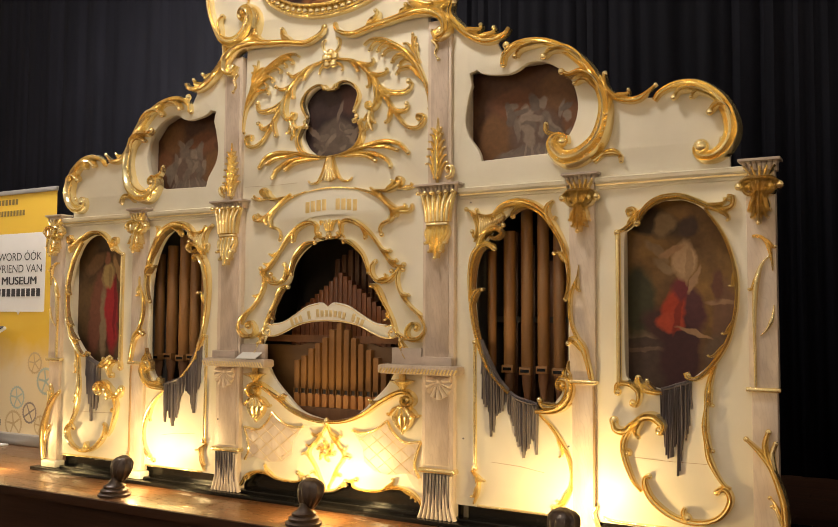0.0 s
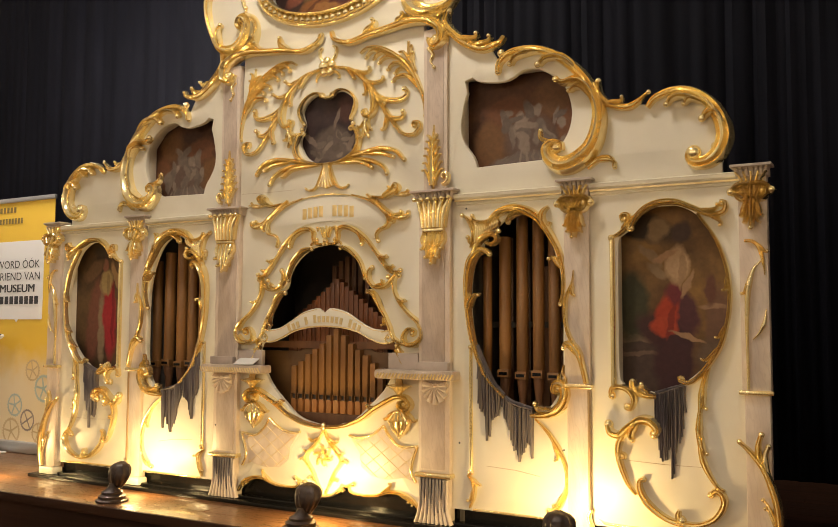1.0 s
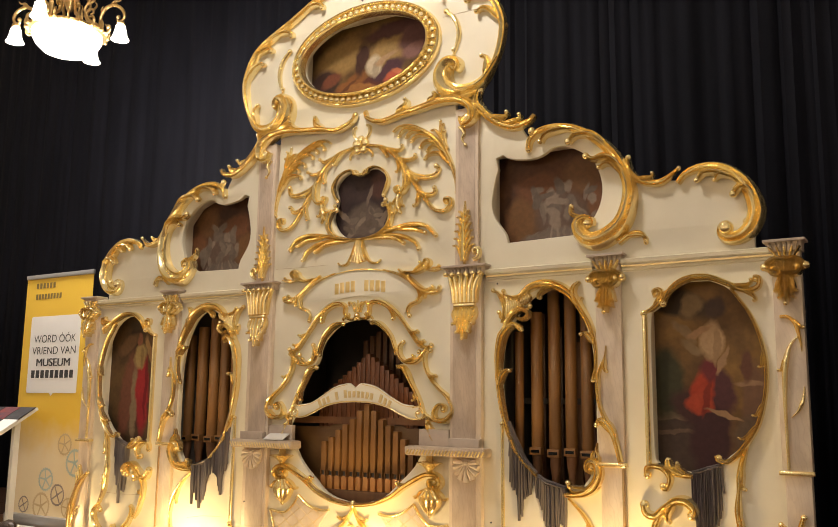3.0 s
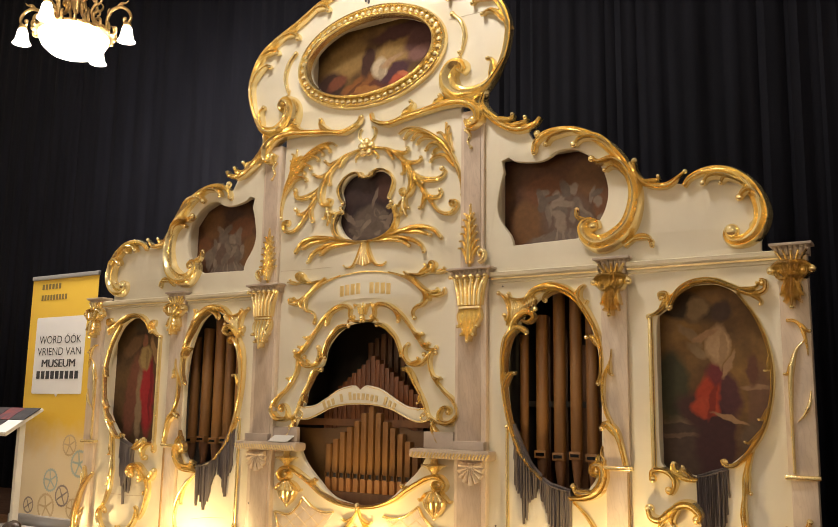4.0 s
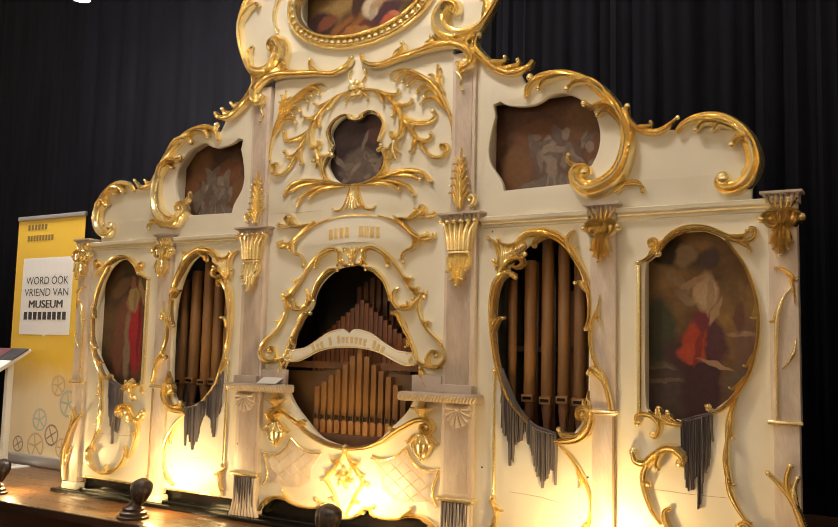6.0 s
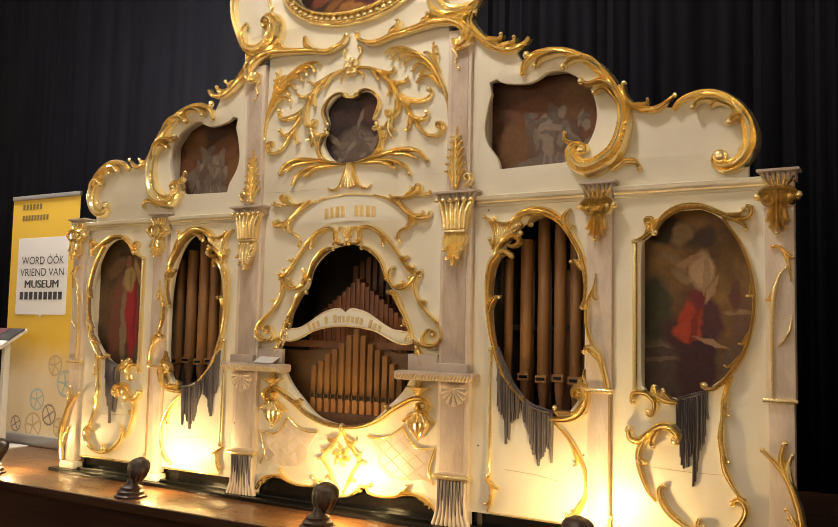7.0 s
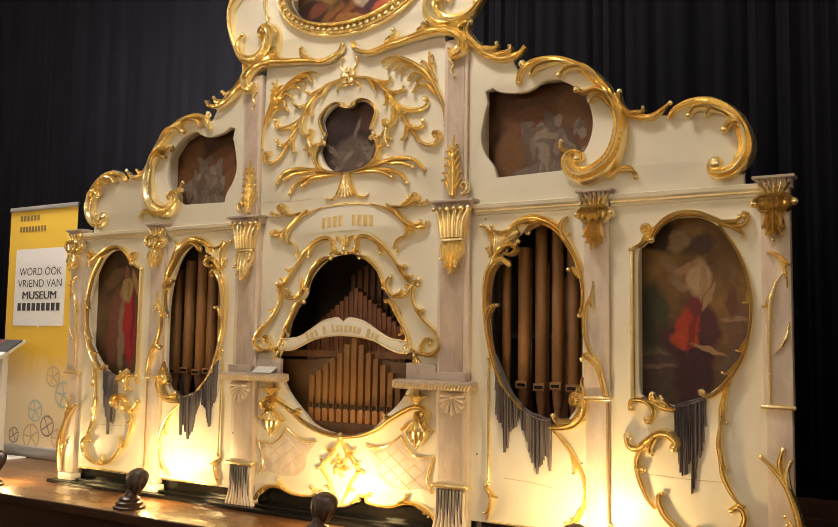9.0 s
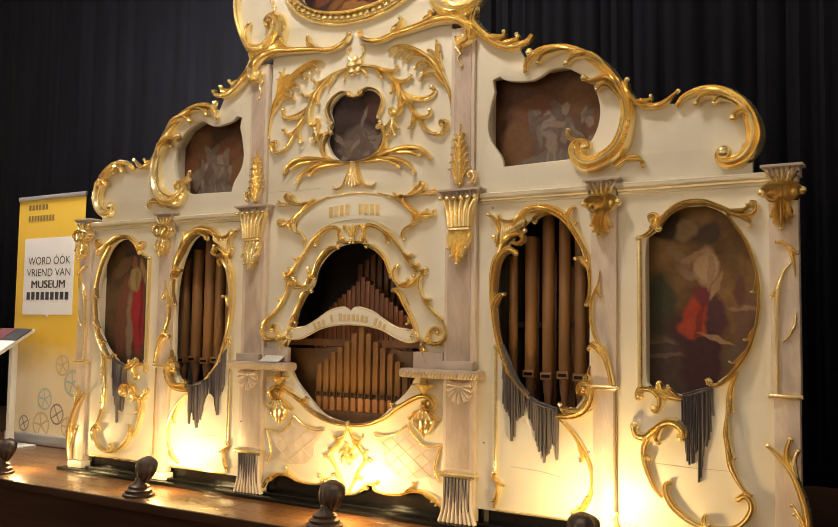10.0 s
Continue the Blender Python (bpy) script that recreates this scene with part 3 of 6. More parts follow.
organ_part("pipe_chest", boxed(-0.34, 0.35, 0.07, 0.134, 0.45, 0.51, bevel=0.004), PIPE_DARK, "brown wooden wind chest")
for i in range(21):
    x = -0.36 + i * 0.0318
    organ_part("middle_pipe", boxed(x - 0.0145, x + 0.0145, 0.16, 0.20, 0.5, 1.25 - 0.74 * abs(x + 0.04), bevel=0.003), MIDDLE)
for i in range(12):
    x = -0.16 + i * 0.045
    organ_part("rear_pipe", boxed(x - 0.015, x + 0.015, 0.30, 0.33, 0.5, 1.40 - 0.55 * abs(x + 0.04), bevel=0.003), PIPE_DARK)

# centre, upper
CART = [(0.0, 2.235), (0.05, 2.262), (0.12, 2.245), (0.178, 2.18), (0.162, 2.10), (0.186, 2.04), (0.19, 1.99), (0.15, 1.92), (0.08, 1.878), (0.0, 1.868)]
cart_half = [tuple(p) for p in smooth_line(CART, 34)]
SEAM = [(0.0, 2.60), (0.03, 2.585), (0.10, 2.54), (0.18, 2.525), (0.30, 2.545), (0.50, 2.56), (0.62, 2.545), (0.74, 2.47)]
seam_half = [tuple(p) for p in smooth_line(SEAM, 24)]
upper = organ_part("upper_panel", plate([(-0.62, 1.655), (0.62, 1.655)] + [(x, z) for x, z in reversed(seam_half) if x < 0.63] + [(-x, z) for x, z in seam_half if 1e-4 < x < 0.63], [mirror_loop(cart_half)], 0.0, 0.03), CREAM, "cream upper panel with a cartouche opening")
rng = random.Random(5)
strokes = [(0.0, 1.98, 0.15, 0.13, 0, (0.115, 0.085, 0.070)), (0.10, 2.17, 0.08, 0.10, 0, (0.075, 0.034, 0.026))]
for k in range(22):
    c = rng.uniform(0.10, 0.22)
    strokes.append((rng.uniform(-0.12, 0.11), rng.uniform(1.90, 2.06), rng.uniform(0.030, 0.05), rng.uniform(0.016, 0.028), rng.uniform(-80, 80), (c, c * 0.76, c * 0.60)))
strokes += [(-0.135, 2.02, 0.075, 0.020, 50, (0.19, 0.14, 0.11)), (0.13, 1.98, 0.075, 0.022, -55, (0.19, 0.14, 0.11)), (0.03, 2.12, 0.070, 0.018, -70, (0.17, 0.125, 0.098))]
cart_art = canvas("oil_painting_cartouche", (0.024, 0.015, 0.017), (0.060, 0.036, 0.034), strokes)
organ_part("painting", boxed(-0.21, 0.21, 0.035, 0.042, 1.85, 2.28), cart_art, "small dark cartouche painting with pale plain shapes", False)

# crown board
CROWN = [(0.0, 3.47), (0.25, 3.385), (0.38, 3.34), (0.52, 3.262), (0.72, 3.165), (0.81, 3.105), (0.862, 3.02), (0.885, 2.91), (0.865, 2.79), (0.805, 2.68), (0.72, 2.61), (0.745, 2.475)]
crown_half = [tuple(p) for p in smooth_line(CROWN, 44)]
OVAL = (0.0, 2.938, 0.435, 0.225)
crown = organ_part("crown_panel", plate(crown_half + [(x, z) for x, z in reversed(seam_half)] + [(-x, z) for x, z in seam_half if x > 1e-4] + [(-x, z) for x, z in reversed(crown_half) if x > 1e-4], [ellipse(*OVAL)], 0.001, 0.03), CREAM, "curved cream crown panel with an oval opening")
oval_art = canvas("oil_painting_oval", (0.065, 0.034, 0.016), (0.20, 0.118, 0.038), [
    (-0.25, 3.00, 0.24, 0.13, -12, (0.25, 0.155, 0.055)), (0.12, 3.00, 0.22, 0.10, -12, (0.30, 0.19, 0.070)), (0.165, 3.12, 0.30, 0.06, -8, (0.075, 0.030, 0.028)), (0.28, 3.02, 0.15, 0.12, 0, (0.11, 0.048, 0.046)), (0.27, 2.96, 0.10, 0.05, -20, (0.20, 0.10, 0.085)),
    (-0.36, 2.86, 0.14, 0.12, 0, (0.040, 0.020, 0.016)), (-0.315, 2.876, 0.10, 0.05, -30, (0.16, 0.052, 0.030)), (-0.10, 2.79, 0.30, 0.06, -10, (0.10, 0.032, 0.020)), (-0.164, 2.833, 0.15, 0.055, -18, (0.22, 0.088, 0.028)), (-0.10, 2.80, 0.13, 0.026, 8, (0.28, 0.125, 0.040)), (-0.19, 2.82, 0.10, 0.014, -30, (0.12, 0.044, 0.018)),
    (-0.09, 2.965, 0.055, 0.13, 10, (0.055, 0.024, 0.018)), (0.09, 2.87, 0.15, 0.055, -18, (0.070, 0.030, 0.040)), (-0.005, 2.915, 0.065, 0.085, 20, (0.50, 0.41, 0.29)), (0.01, 2.90, 0.020, 0.08, 15, (0.36, 0.29, 0.20)), (0.08, 2.945, 0.10, 0.026, -20, (0.36, 0.23, 0.13)),
    (0.125, 2.832, 0.085, 0.035, -15, (0.42, 0.095, 0.050)), (0.155, 2.855, 0.05, 0.022, 10, (0.48, 0.15, 0.075))])
organ_part("painting", boxed(-0.47, 0.47, 0.105, 0.112, 2.68, 3.19), oval_art, "dark oval oil painting with plain soft shapes", False)
organ_part("painting_recess", recess(-0.46, 0.46, 2.69, 3.185, 0.032, 0.105), CREAM_EDGE)

# upper wings
WING_TOP = [(0.74, 1.630), (2.06, 1.630), (2.06, 1.690), (2.085, 1.760), (2.08, 1.830), (2.05, 1.920), (1.99, 1.977), (1.91, 2.017), (1.83, 2.017), (1.76, 1.977), (1.70, 1.985), (1.63, 1.985), (1.57, 2.020), (1.515, 2.050), (1.455, 2.115), (1.38, 2.220), (1.28, 2.290), (1.17, 2.315), (1.08, 2.300), (1.03, 2.260), (0.98, 2.345), (0.90, 2.360), (0.83, 2.400), (0.77, 2.470), (0.74, 2.520)]
LIGHT = [(0.835, 2.21), (0.875, 2.222), (0.905, 2.20), (0.97, 2.185), (1.05, 2.18), (1.11, 2.20), (1.14, 2.22), (1.21, 2.22), (1.29, 2.18), (1.36, 2.11), (1.392, 2.00), (1.375, 1.90), (1.32, 1.82), (1.24, 1.775), (0.90, 1.768), (0.885, 1.82), (0.83, 1.90), (0.812, 1.98), (0.83, 2.09), (0.848, 2.15)]
LIGHT = LIGHT[:1] + [tuple(p) for p in smooth_line(LIGHT[1:14], 40)] + [tuple(p) for p in smooth_line(LIGHT[14:], 14)]
top_panels = pair("upper_wing_panel", plate(WING_TOP, [LIGHT], 0.0, 0.03), CREAM, "cream upper wing board with a curved opening")
BOX_IN = [(0.808, 1.764), (1.400, 1.764), (1.400, 2.10), (1.315, 2.195), (1.22, 2.232), (0.808, 2.232)]
OUTER = [(1.10 + 1.03 * (x - 1.10), 1.99 + 1.03 * (z - 1.99)) for x, z in BOX_IN]
pair("opening_reveal", plate(OUTER, [BOX_IN], 0.0305, 0.068, 0.001), CREAM_EDGE, "cream sides of the deep opening")
for side, tone in ((1, 1.0), (-1, 1.0)):
    rng = random.Random(20 + side)
    soft = [(0.93, 1.90, 0.11, 0.14, 0, (0.155, 0.074, 0.028)), (1.27, 2.10, 0.12, 0.12, 0, (0.15, 0.072, 0.028)), (1.02, 2.06, 0.14, 0.09, 0, (0.15, 0.060, 0.026)), (1.34, 1.95, 0.08, 0.12, 0, (0.15, 0.062, 0.026)), (1.14, 1.90, 0.17, 0.15, 0, (0.125, 0.080, 0.060)), (1.10, 1.79, 0.22, 0.06, -4, (0.15, 0.112, 0.092))]
    for cx, cz, lean in ((1.06, 1.92, 15), (1.15, 1.95, -12), (1.27, 1.90, 10)):
        for k in range(11):
            c = tone * rng.uniform(0.12, 0.25)
            soft.append((cx + rng.uniform(-0.05, 0.05), cz + rng.uniform(-0.09, 0.12), rng.uniform(0.016, 0.034), rng.uniform(0.035, 0.070), lean + rng.uniform(-65, 65), (c, c * 0.75, c * 0.58)))
    for k in range(9):
        c = tone * rng.uniform(0.14, 0.25)
        soft.append((0.98 + k * 0.038, 1.805 - 0.002 * k, 0.009, 0.062, 60 - 14 * k, (c, c * 0.76, c * 0.60)))
    art = canvas("oil_painting_brown", (0.052, 0.022, 0.011), (0.125, 0.053, 0.022), [(side * x, z, hw, hh, side * lean, c) for x, z, hw, hh, lean, c in soft])
    organ_part("painting", plate([(side * x, z) for x, z in OUTER], (), 0.0990, 0.006, 0.0), art, "brown oil painting with pale grey plain brush strokes", False)


organ_part("crack", plate([(0.52, 3.045), (0.70, 3.045), (0.86, 3.035), (0.86, 3.0365), (0.70, 3.0465), (0.52, 3.0465)], (), -0.0005, 0.002, 0.0), INK_BROWN, "hairline joint in the crown board")
organ_part("crack", plate([(-0.60, 1.742), (-0.40, 1.738), (-0.22, 1.74), (-0.22, 1.7412), (-0.40, 1.7392), (-0.60, 1.7432)], (), -0.0012, 0.002, 0.0), INK_BROWN, "hairline crack in the paint")


# ---- pilasters, cornices, shelves ----
def cornice_run(x0, x1):
    prof = [(0.0, 1.584), (-0.010, 1.588), (-0.012, 1.596), (-0.020, 1.600), (-0.024, 1.610), (-0.036, 1.618), (-0.040, 1.634), (-0.030, 1.639), (0.0, 1.639)]
    bm = bmesh.new()
    ends = [[bm.verts.new((x, y, z)) for y, z in prof] for x in (x0, x1)]
    for i in range(len(prof) - 1):
        bm.faces.new((ends[0][i], ends[1][i], ends[1][i + 1], ends[0][i + 1]))
    bm.faces.new(ends[0]), bm.faces.new(ends[1][::-1])
    return bm


for a, b in ((0.79, 1.345), (1.482, 2.13)):
    run = pair("cornice", cornice_run(a, b), CREAM, "moulded cream cornice")
    both("gilt_fillet", boxed(a, b, -0.029, -0.020, 1.600, 1.608), GOLD_LINE, run, "thin gilt line")


def dentil_slab(x0, x1, z0, z1, out):
    """A thin top plate over a row of flutes that flare outwards and up."""
    bm = bmesh.new()
    box(bm, x0, x1, -out, 0.03, z1 - 0.012, z1, bevel=0.003)
    box(bm, x0 + 0.016, x1 - 0.016, -0.5 * out, 0.03, z0 - 0.006, z1 - 0.011)
    n = max(6, round((x1 - x0) / 0.024))
    for i in range(n):
        a = (i + 0.5) / n - 0.5
        low, high = (x0 + x1) / 2 + a * (x1 - x0 - 0.040), (x0 + x1) / 2 + a * (x1 - x0 - 0.010)
        w = 0.33 * (x1 - x0) / n
        rows = [[bm.verts.new((c + u * w, y, z)) for u, y in ((-1, 0.0), (-1, f), (-0.5, f - 0.004), (0.5, f - 0.004), (1, f), (1, 0.0))] for c, f, z in ((low, -0.58 * out, z0 - 0.004), (0.5 * (low + high), -0.66 * out, 0.5 * (z0 + z1)), (high, -0.94 * out, z1 - 0.013))]
        for p, q in zip(rows, rows[1:]):
            for k in range(5):
                bm.faces.new((p[k], p[k + 1], q[k + 1], q[k]))
        bm.faces.new(rows[0][::-1])
    return bm


def acanthus(bm, x, z0, z1, half, out, y=0.0):
    """A fan of upright leaves that curl out at the top."""
    for k, q in enumerate((-1.0, -0.6, -0.2, 0.2, 0.6, 1.0)):
        pts = [(x + q * half * 0.62, z0), (x + q * half * 0.70, z0 + 0.5 * (z1 - z0)), (x + q * half * 0.92, z0 + 0.86 * (z1 - z0)), (x + q * half * 1.1, z1)]
        sweep(bm, pts, half * 0.17, out * 0.7, (0.9, 1.0, 1.0, 0.5), ROUND, y - out * 0.3 + 0.01 * abs(q), 8)
        ball(bm, x + q * half * 1.08, y - out * 0.85, z1 - 0.006, half * 0.15, out * 0.22, half * 0.13, 8, 6)


def pendant(bm, x, z0, z1, half, out, y=0.0):
    """A drooping shield of five fluted leaves, the middle one longest, with tips that turn out."""
    span = z1 - z0
    for q in (-2, 2, -1, 1, 0):
        low = z0 + (0.0, 0.20, 0.46)[abs(q)] * span
        side = (q > 0) - (q < 0)
        pts = [(x + q * half * 0.40, z1), (x + q * half * 0.42, z1 - 0.45 * (z1 - low)), (x + q * half * 0.34, low + 0.10 * span), (x + q * half * 0.34 + side * half * 0.20, low)]
        sweep(bm, pts, half * 0.36, out * (1.15 - 0.12 * abs(q)), (0.9, 1.15, 0.9, 0.5), FLUTED, y, 12, 0.0, 0.030)
        ball(bm, pts[-1][0], y - 0.6 * out - 0.028, low, half * 0.15, out * 0.35, half * 0.15, 8, 6)
    for s in (-1, 1):
        sweep(bm, [(x + s * half * 0.5, z1 - 0.02 * span), (x + s * half * 0.95, z1 - 0.10 * span), (x + s * half * 0.98, z1 - 0.30 * span), (x + s * half * 0.72, z1 - 0.34 * span)], half * 0.20, out, (0.7, 1.1, 1.0, 0.6), FLUTED, y, 12)


# centre pilasters, lower
shafts = pair("pilaster", boxed(0.590, 0.765, -0.030, 0.032, 0.265, 1.645, bevel=0.004), MARBLE_PALE, "marbled pinkish-grey pilaster of the centre")
both("shaft_panel", boxed(0.608, 0.738, -0.034, -0.028, 0.285, 0.715, bevel=0.002), MARBLE, shafts, "darker marbled panel")
both("shaft_panel", boxed(0.608, 0.738, -0.034, -0.028, 0.785, 1.455, bevel=0.002), MARBLE, shafts, "darker marbled panel")
bm = bmesh.new()
acanthus(bm, 0.682, 1.475, 1.625, 0.090, 0.050, -0.03)
box(bm, 0.622, 0.742, -0.060, -0.03, 1.455, 1.475, bevel=0.005)
pendant(bm, 0.682, 1.295, 1.455, 0.060, 0.026, -0.034)
both("capital", bm, GOLD, shafts, "gilt acanthus capital with a drooping leaf")
both("abacus", dentil_slab(0.556, 0.808, 1.622, 1.666, 0.072), LILAC, shafts, "pinkish-grey notched slab")
shell = both("shell", turned(bmesh.new(), [(0.001, 0.680), (0.014, 0.683), (0.018, 0.692), (0.014, 0.701), (0.001, 0.704)], 0.690, -0.036, 14), MARBLE_PALE, shafts, "carved grey scallop shell")
for k, a in enumerate((-100, -75, -50, -25, 0, 25, 50, 75, 100)):
    q = radians(a)
    bm = bmesh.new()
    reach = 0.086 - 0.022 * abs(a) / 100
    sweep(bm, [(0.690, 0.690), (0.690 + 0.6 * reach * math.sin(q), 0.688 - 0.6 * reach * math.cos(q)), (0.690 + reach * math.sin(q), 0.688 - reach * math.cos(q))], 0.0135, 0.022, (0.3, 1.0, 1.1), ROUND, -0.034, 8)
    both("rib", bm, MARBLE_PALE, shell)
feet = pair("pilaster_foot", boxed(0.594, 0.762, -0.028, 0.032, 0.022, 0.245, bevel=0.004), MARBLE_PALE, "fluted flared pilaster foot")
for i in range(9):
    x = 0.602 + i * 0.0185
    bm = bmesh.new()
    sweep(bm, [(x, 0.235), (x, 0.12), (x + (i - 4) * 0.0032, 0.055), (x + (i - 4) * 0.006, 0.024)], 0.0085, 0.014, (0.9, 1, 1.1, 1.3), ROUND, -0.030, 8)
    both("flute", bm, MARBLE_PALE, feet)
both("foot_cap", boxed(0.578, 0.778, -0.052, 0.02, 0.245, 0.268, bevel=0.007), GOLD, feet, "gilt moulding")
rng = random.Random(8)
bm = bmesh.new()
for i in range(8):
    x = 0.611 + i * 0.0185
    sweep(bm, [(x, 0.243), (x, 0.15), (x, 0.055 + rng.uniform(0, 0.09))], 0.0075, 0.018, (1.1, 1, 0.3), ROUND, -0.034, 6)
both("painted_fringe", bm, SLATE, feet, "grey carved fringe")

# centre pilasters, upper
uppers = pair("upper_pilaster", boxed(0.612, 0.745, -0.022, 0.032, 1.668, 2.50, bevel=0.004), MARBLE_PALE, "marbled upper pilaster")
both("shaft_panel", boxed(0.632, 0.728, -0.026, -0.020, 1.675, 2.435, bevel=0.002), MARBLE, uppers)
bm = bmesh.new()
sweep(bm, [(0.672, 1.69), (0.672, 1.85), (0.676, 2.0)], 0.020, 0.028, (1.3, 1.0, 0.2), FLUTED, -0.026, 12)
for s in (-1, 1):
    for z, l in ((1.70, 0.085), (1.745, 0.075), (1.79, 0.066), (1.835, 0.056), (1.88, 0.044), (1.92, 0.032)):
        leaf(bm, (0.672 + s * 0.008, z), (s * 0.35, 1), -s, l, 0.0085, 0.020, -0.026, 0.45)
sweep(bm, [(0.725, 1.695), (0.748, 1.705), (0.756, 1.735), (0.738, 1.752), (0.722, 1.738), (0.731, 1.722)], 0.012, 0.022, (1, 1, 0.7), ROUND, -0.026)
both("palmette", bm, GOLD, uppers, "gilt upright palmette")
bm = scrollwork([(0.64, 2.40), (0.668, 2.365), (0.655, 2.33), (0.675, 2.30)], 0.010, 0.016, (1, 1, 0.3), (), ((0.675, 2.298, 0.010),), ROUND, -0.026)
both("sprig", bm, GOLD, uppers)

# wing pilasters
for x0, x1, name in ((1.355, 1.475, "wing_pilaster"), (2.125, 2.238, "corner_pilaster")):
    mid = (x0 + x1) / 2
    w = pair(name, boxed(x0, x1, -0.024, 0.032, 0.725, 1.635, bevel=0.004), MARBLE_PALE, "pale marbled pilaster with a gilt vine")
    both("pedestal", boxed(x0 + 0.008, x1 - 0.006, -0.020, 0.032, 0.07, 0.715, bevel=0.004), MARBLE_PALE, w)
    both("gilt_band", boxed(x0 - 0.012, x1 + 0.010, -0.040, 0.0, 0.708, 0.726, bevel=0.005), GOLD, w)
    both("foot", boxed(x0 - 0.014, x1 + 0.014, -0.046, 0.032, 0.022, 0.068, bevel=0.012), CREAM, w, "cream foot block")
    both("abacus", dentil_slab(x0 - 0.026, x1 + 0.026, 1.620, 1.664, 0.062), LILAC, w)
    bm = bmesh.new()
    sweep(bm, [(mid, 1.580), (mid + 0.04, 1.581), (mid + 0.066, 1.568), (mid + 0.082, 1.547), (mid + 0.070, 1.536)], 0.015, 0.046, (1.1, 1.1, 1.0, 0.8, 0.6), FLUTED, -0.028, 14)
    sweep(bm, [(mid, 1.580), (mid - 0.04, 1.581), (mid - 0.066, 1.568), (mid - 0.082, 1.547), (mid - 0.070, 1.536)], 0.015, 0.046, (1.1, 1.1, 1.0, 0.8, 0.6), FLUTED, -0.028, 14)
    for s in (-1, 1):
        ball(bm, mid + s * 0.080, -0.052, 1.550, 0.017, 0.020, 0.017, 10, 6)
        sweep(bm, [(mid + s * 0.062, 1.560), (mid + s * 0.056, 1.528), (mid + s * 0.034, 1.514), (mid + s * 0.014, 1.526), (mid + s * 0.022, 1.544), (mid + s * 0.036, 1.538)], 0.012, 0.040, (0.8, 1.1, 1.1, 0.8), FLUTED, -0.030, 16)
        sweep(bm, [(mid + s * 0.006, 1.52), (mid + s * 0.026, 1.485), (mid + s * 0.036, 1.452), (mid + s * 0.046, 1.446)], 0.015, 0.030, (0.8, 1.1, 0.9, 0.5), FLUTED, -0.028, 12, 0.0, 0.034)
        sweep(bm, [(mid + s * 0.004, 1.49), (mid + s * 0.018, 1.455), (mid + s * 0.024, 1.425), (mid + s * 0.034, 1.418)], 0.013, 0.028, (0.8, 1.1, 0.9, 0.5), FLUTED, -0.028, 12, 0.0, 0.034)
    sweep(bm, [(mid, 1.535), (mid, 1.47), (mid + 0.001, 1.42), (mid - 0.002, 1.394)], 0.014, 0.036, (0.9, 1.2, 0.9, 0.5), FLUTED, -0.028, 12, 0.0, 0.040)
    ball(bm, mid - 0.002, -0.078, 1.394, 0.010, 0.012, 0.010, 8, 6)
    ball(bm, mid, -0.030, 1.555, 0.060, 0.026, 0.034, 14, 8)
    for q in (-1, 0, 1):
        sweep(bm, [(mid + q * 0.030, 1.585), (mid + q * 0.026, 1.560), (mid + q * 0.014, 1.525)], 0.015, 0.034, (1.0, 1.1, 0.8), FLUTED, -0.028, 8, 0.0, 0.026)
    for q in (-2, -1, 0, 1, 2):
        sweep(bm, [(mid + q * 0.016, 1.580), (mid + q * 0.021, 1.605), (mid + q * 0.030, 1.632)], 0.0060, 0.030, (0.9, 1.0, 1.1), ROUND, -0.026, 6)
    both("capital", bm, GOLD, w, "gilt scrolled capital with a drooping leaf")
    if x0 < 2:
        bm = scrollwork([(1.402, 1.245), (1.396, 1.19), (1.368, 1.119), (1.362, 1.03), (1.376, 0.958), (1.412, 0.885), (1.440, 0.82), (1.460, 0.730)], 0.014, 0.026, (0.2, 0.6, 0.9, 0.8, 1.0, 1.2, 1.0), ((0.12, 1, 0.04), (-0.75, 1, 0.06)), (), FLUTED, -0.026, spread=0.26)
        sweep(bm, [(1.445, 0.80), (1.425, 0.865), (1.395, 0.905), (1.368, 0.910), (1.352, 0.888)], 0.019, 0.032, (0.5, 1.0, 1.2, 1.0, 0.6), FLUTED, -0.027, 14)
        ball(bm, 1.353, -0.042, 0.889, 0.012, 0.012, 0.012, 8, 6)
        both("vine", bm, GOLD, w)
        bm = scrollwork([(1.475, 0.17), (1.462, 0.14), (1.475, 0.10), (1.50, 0.06)], 0.010, 0.018, (0.8, 1, 1), (), (), ROUND, -0.02)
        both("lower_curl", bm, GOLD, w)
        both("side_line", boxed(1.462, 1.470, -0.028, -0.012, 0.17, 0.70), INK_BROWN, w, "thin dark line")
    else:
        bm = scrollwork([(2.148, 1.345), (2.18, 1.342), (2.207, 1.31), (2.222, 1.24), (2.224, 1.20)], 0.011, 0.018, (0.8, 1.1, 0.3), ((0.3, 1, 0.04),), (), FLUTED, -0.026, spread=0.08)
        scrollwork([(2.216, 1.265), (2.18, 1.225), (2.158, 1.14), (2.15, 1.0), (2.15, 0.86), (2.15, 0.73)], 0.0085, 0.018, (0.3, 1.5, 1.2, 0.8, 0.7, 0.7), ((0.2, -1, 0.05),), (), ROUND, -0.026, bm, spread=0.08)
        scrollwork([(2.226, 1.06), (2.219, 1.01), (2.20, 0.965), (2.172, 0.935)], 0.008, 0.014, (0.3, 1.2, 0.3), (), (), ROUND, -0.026, bm)
        both("vine", bm, GOLD, w)
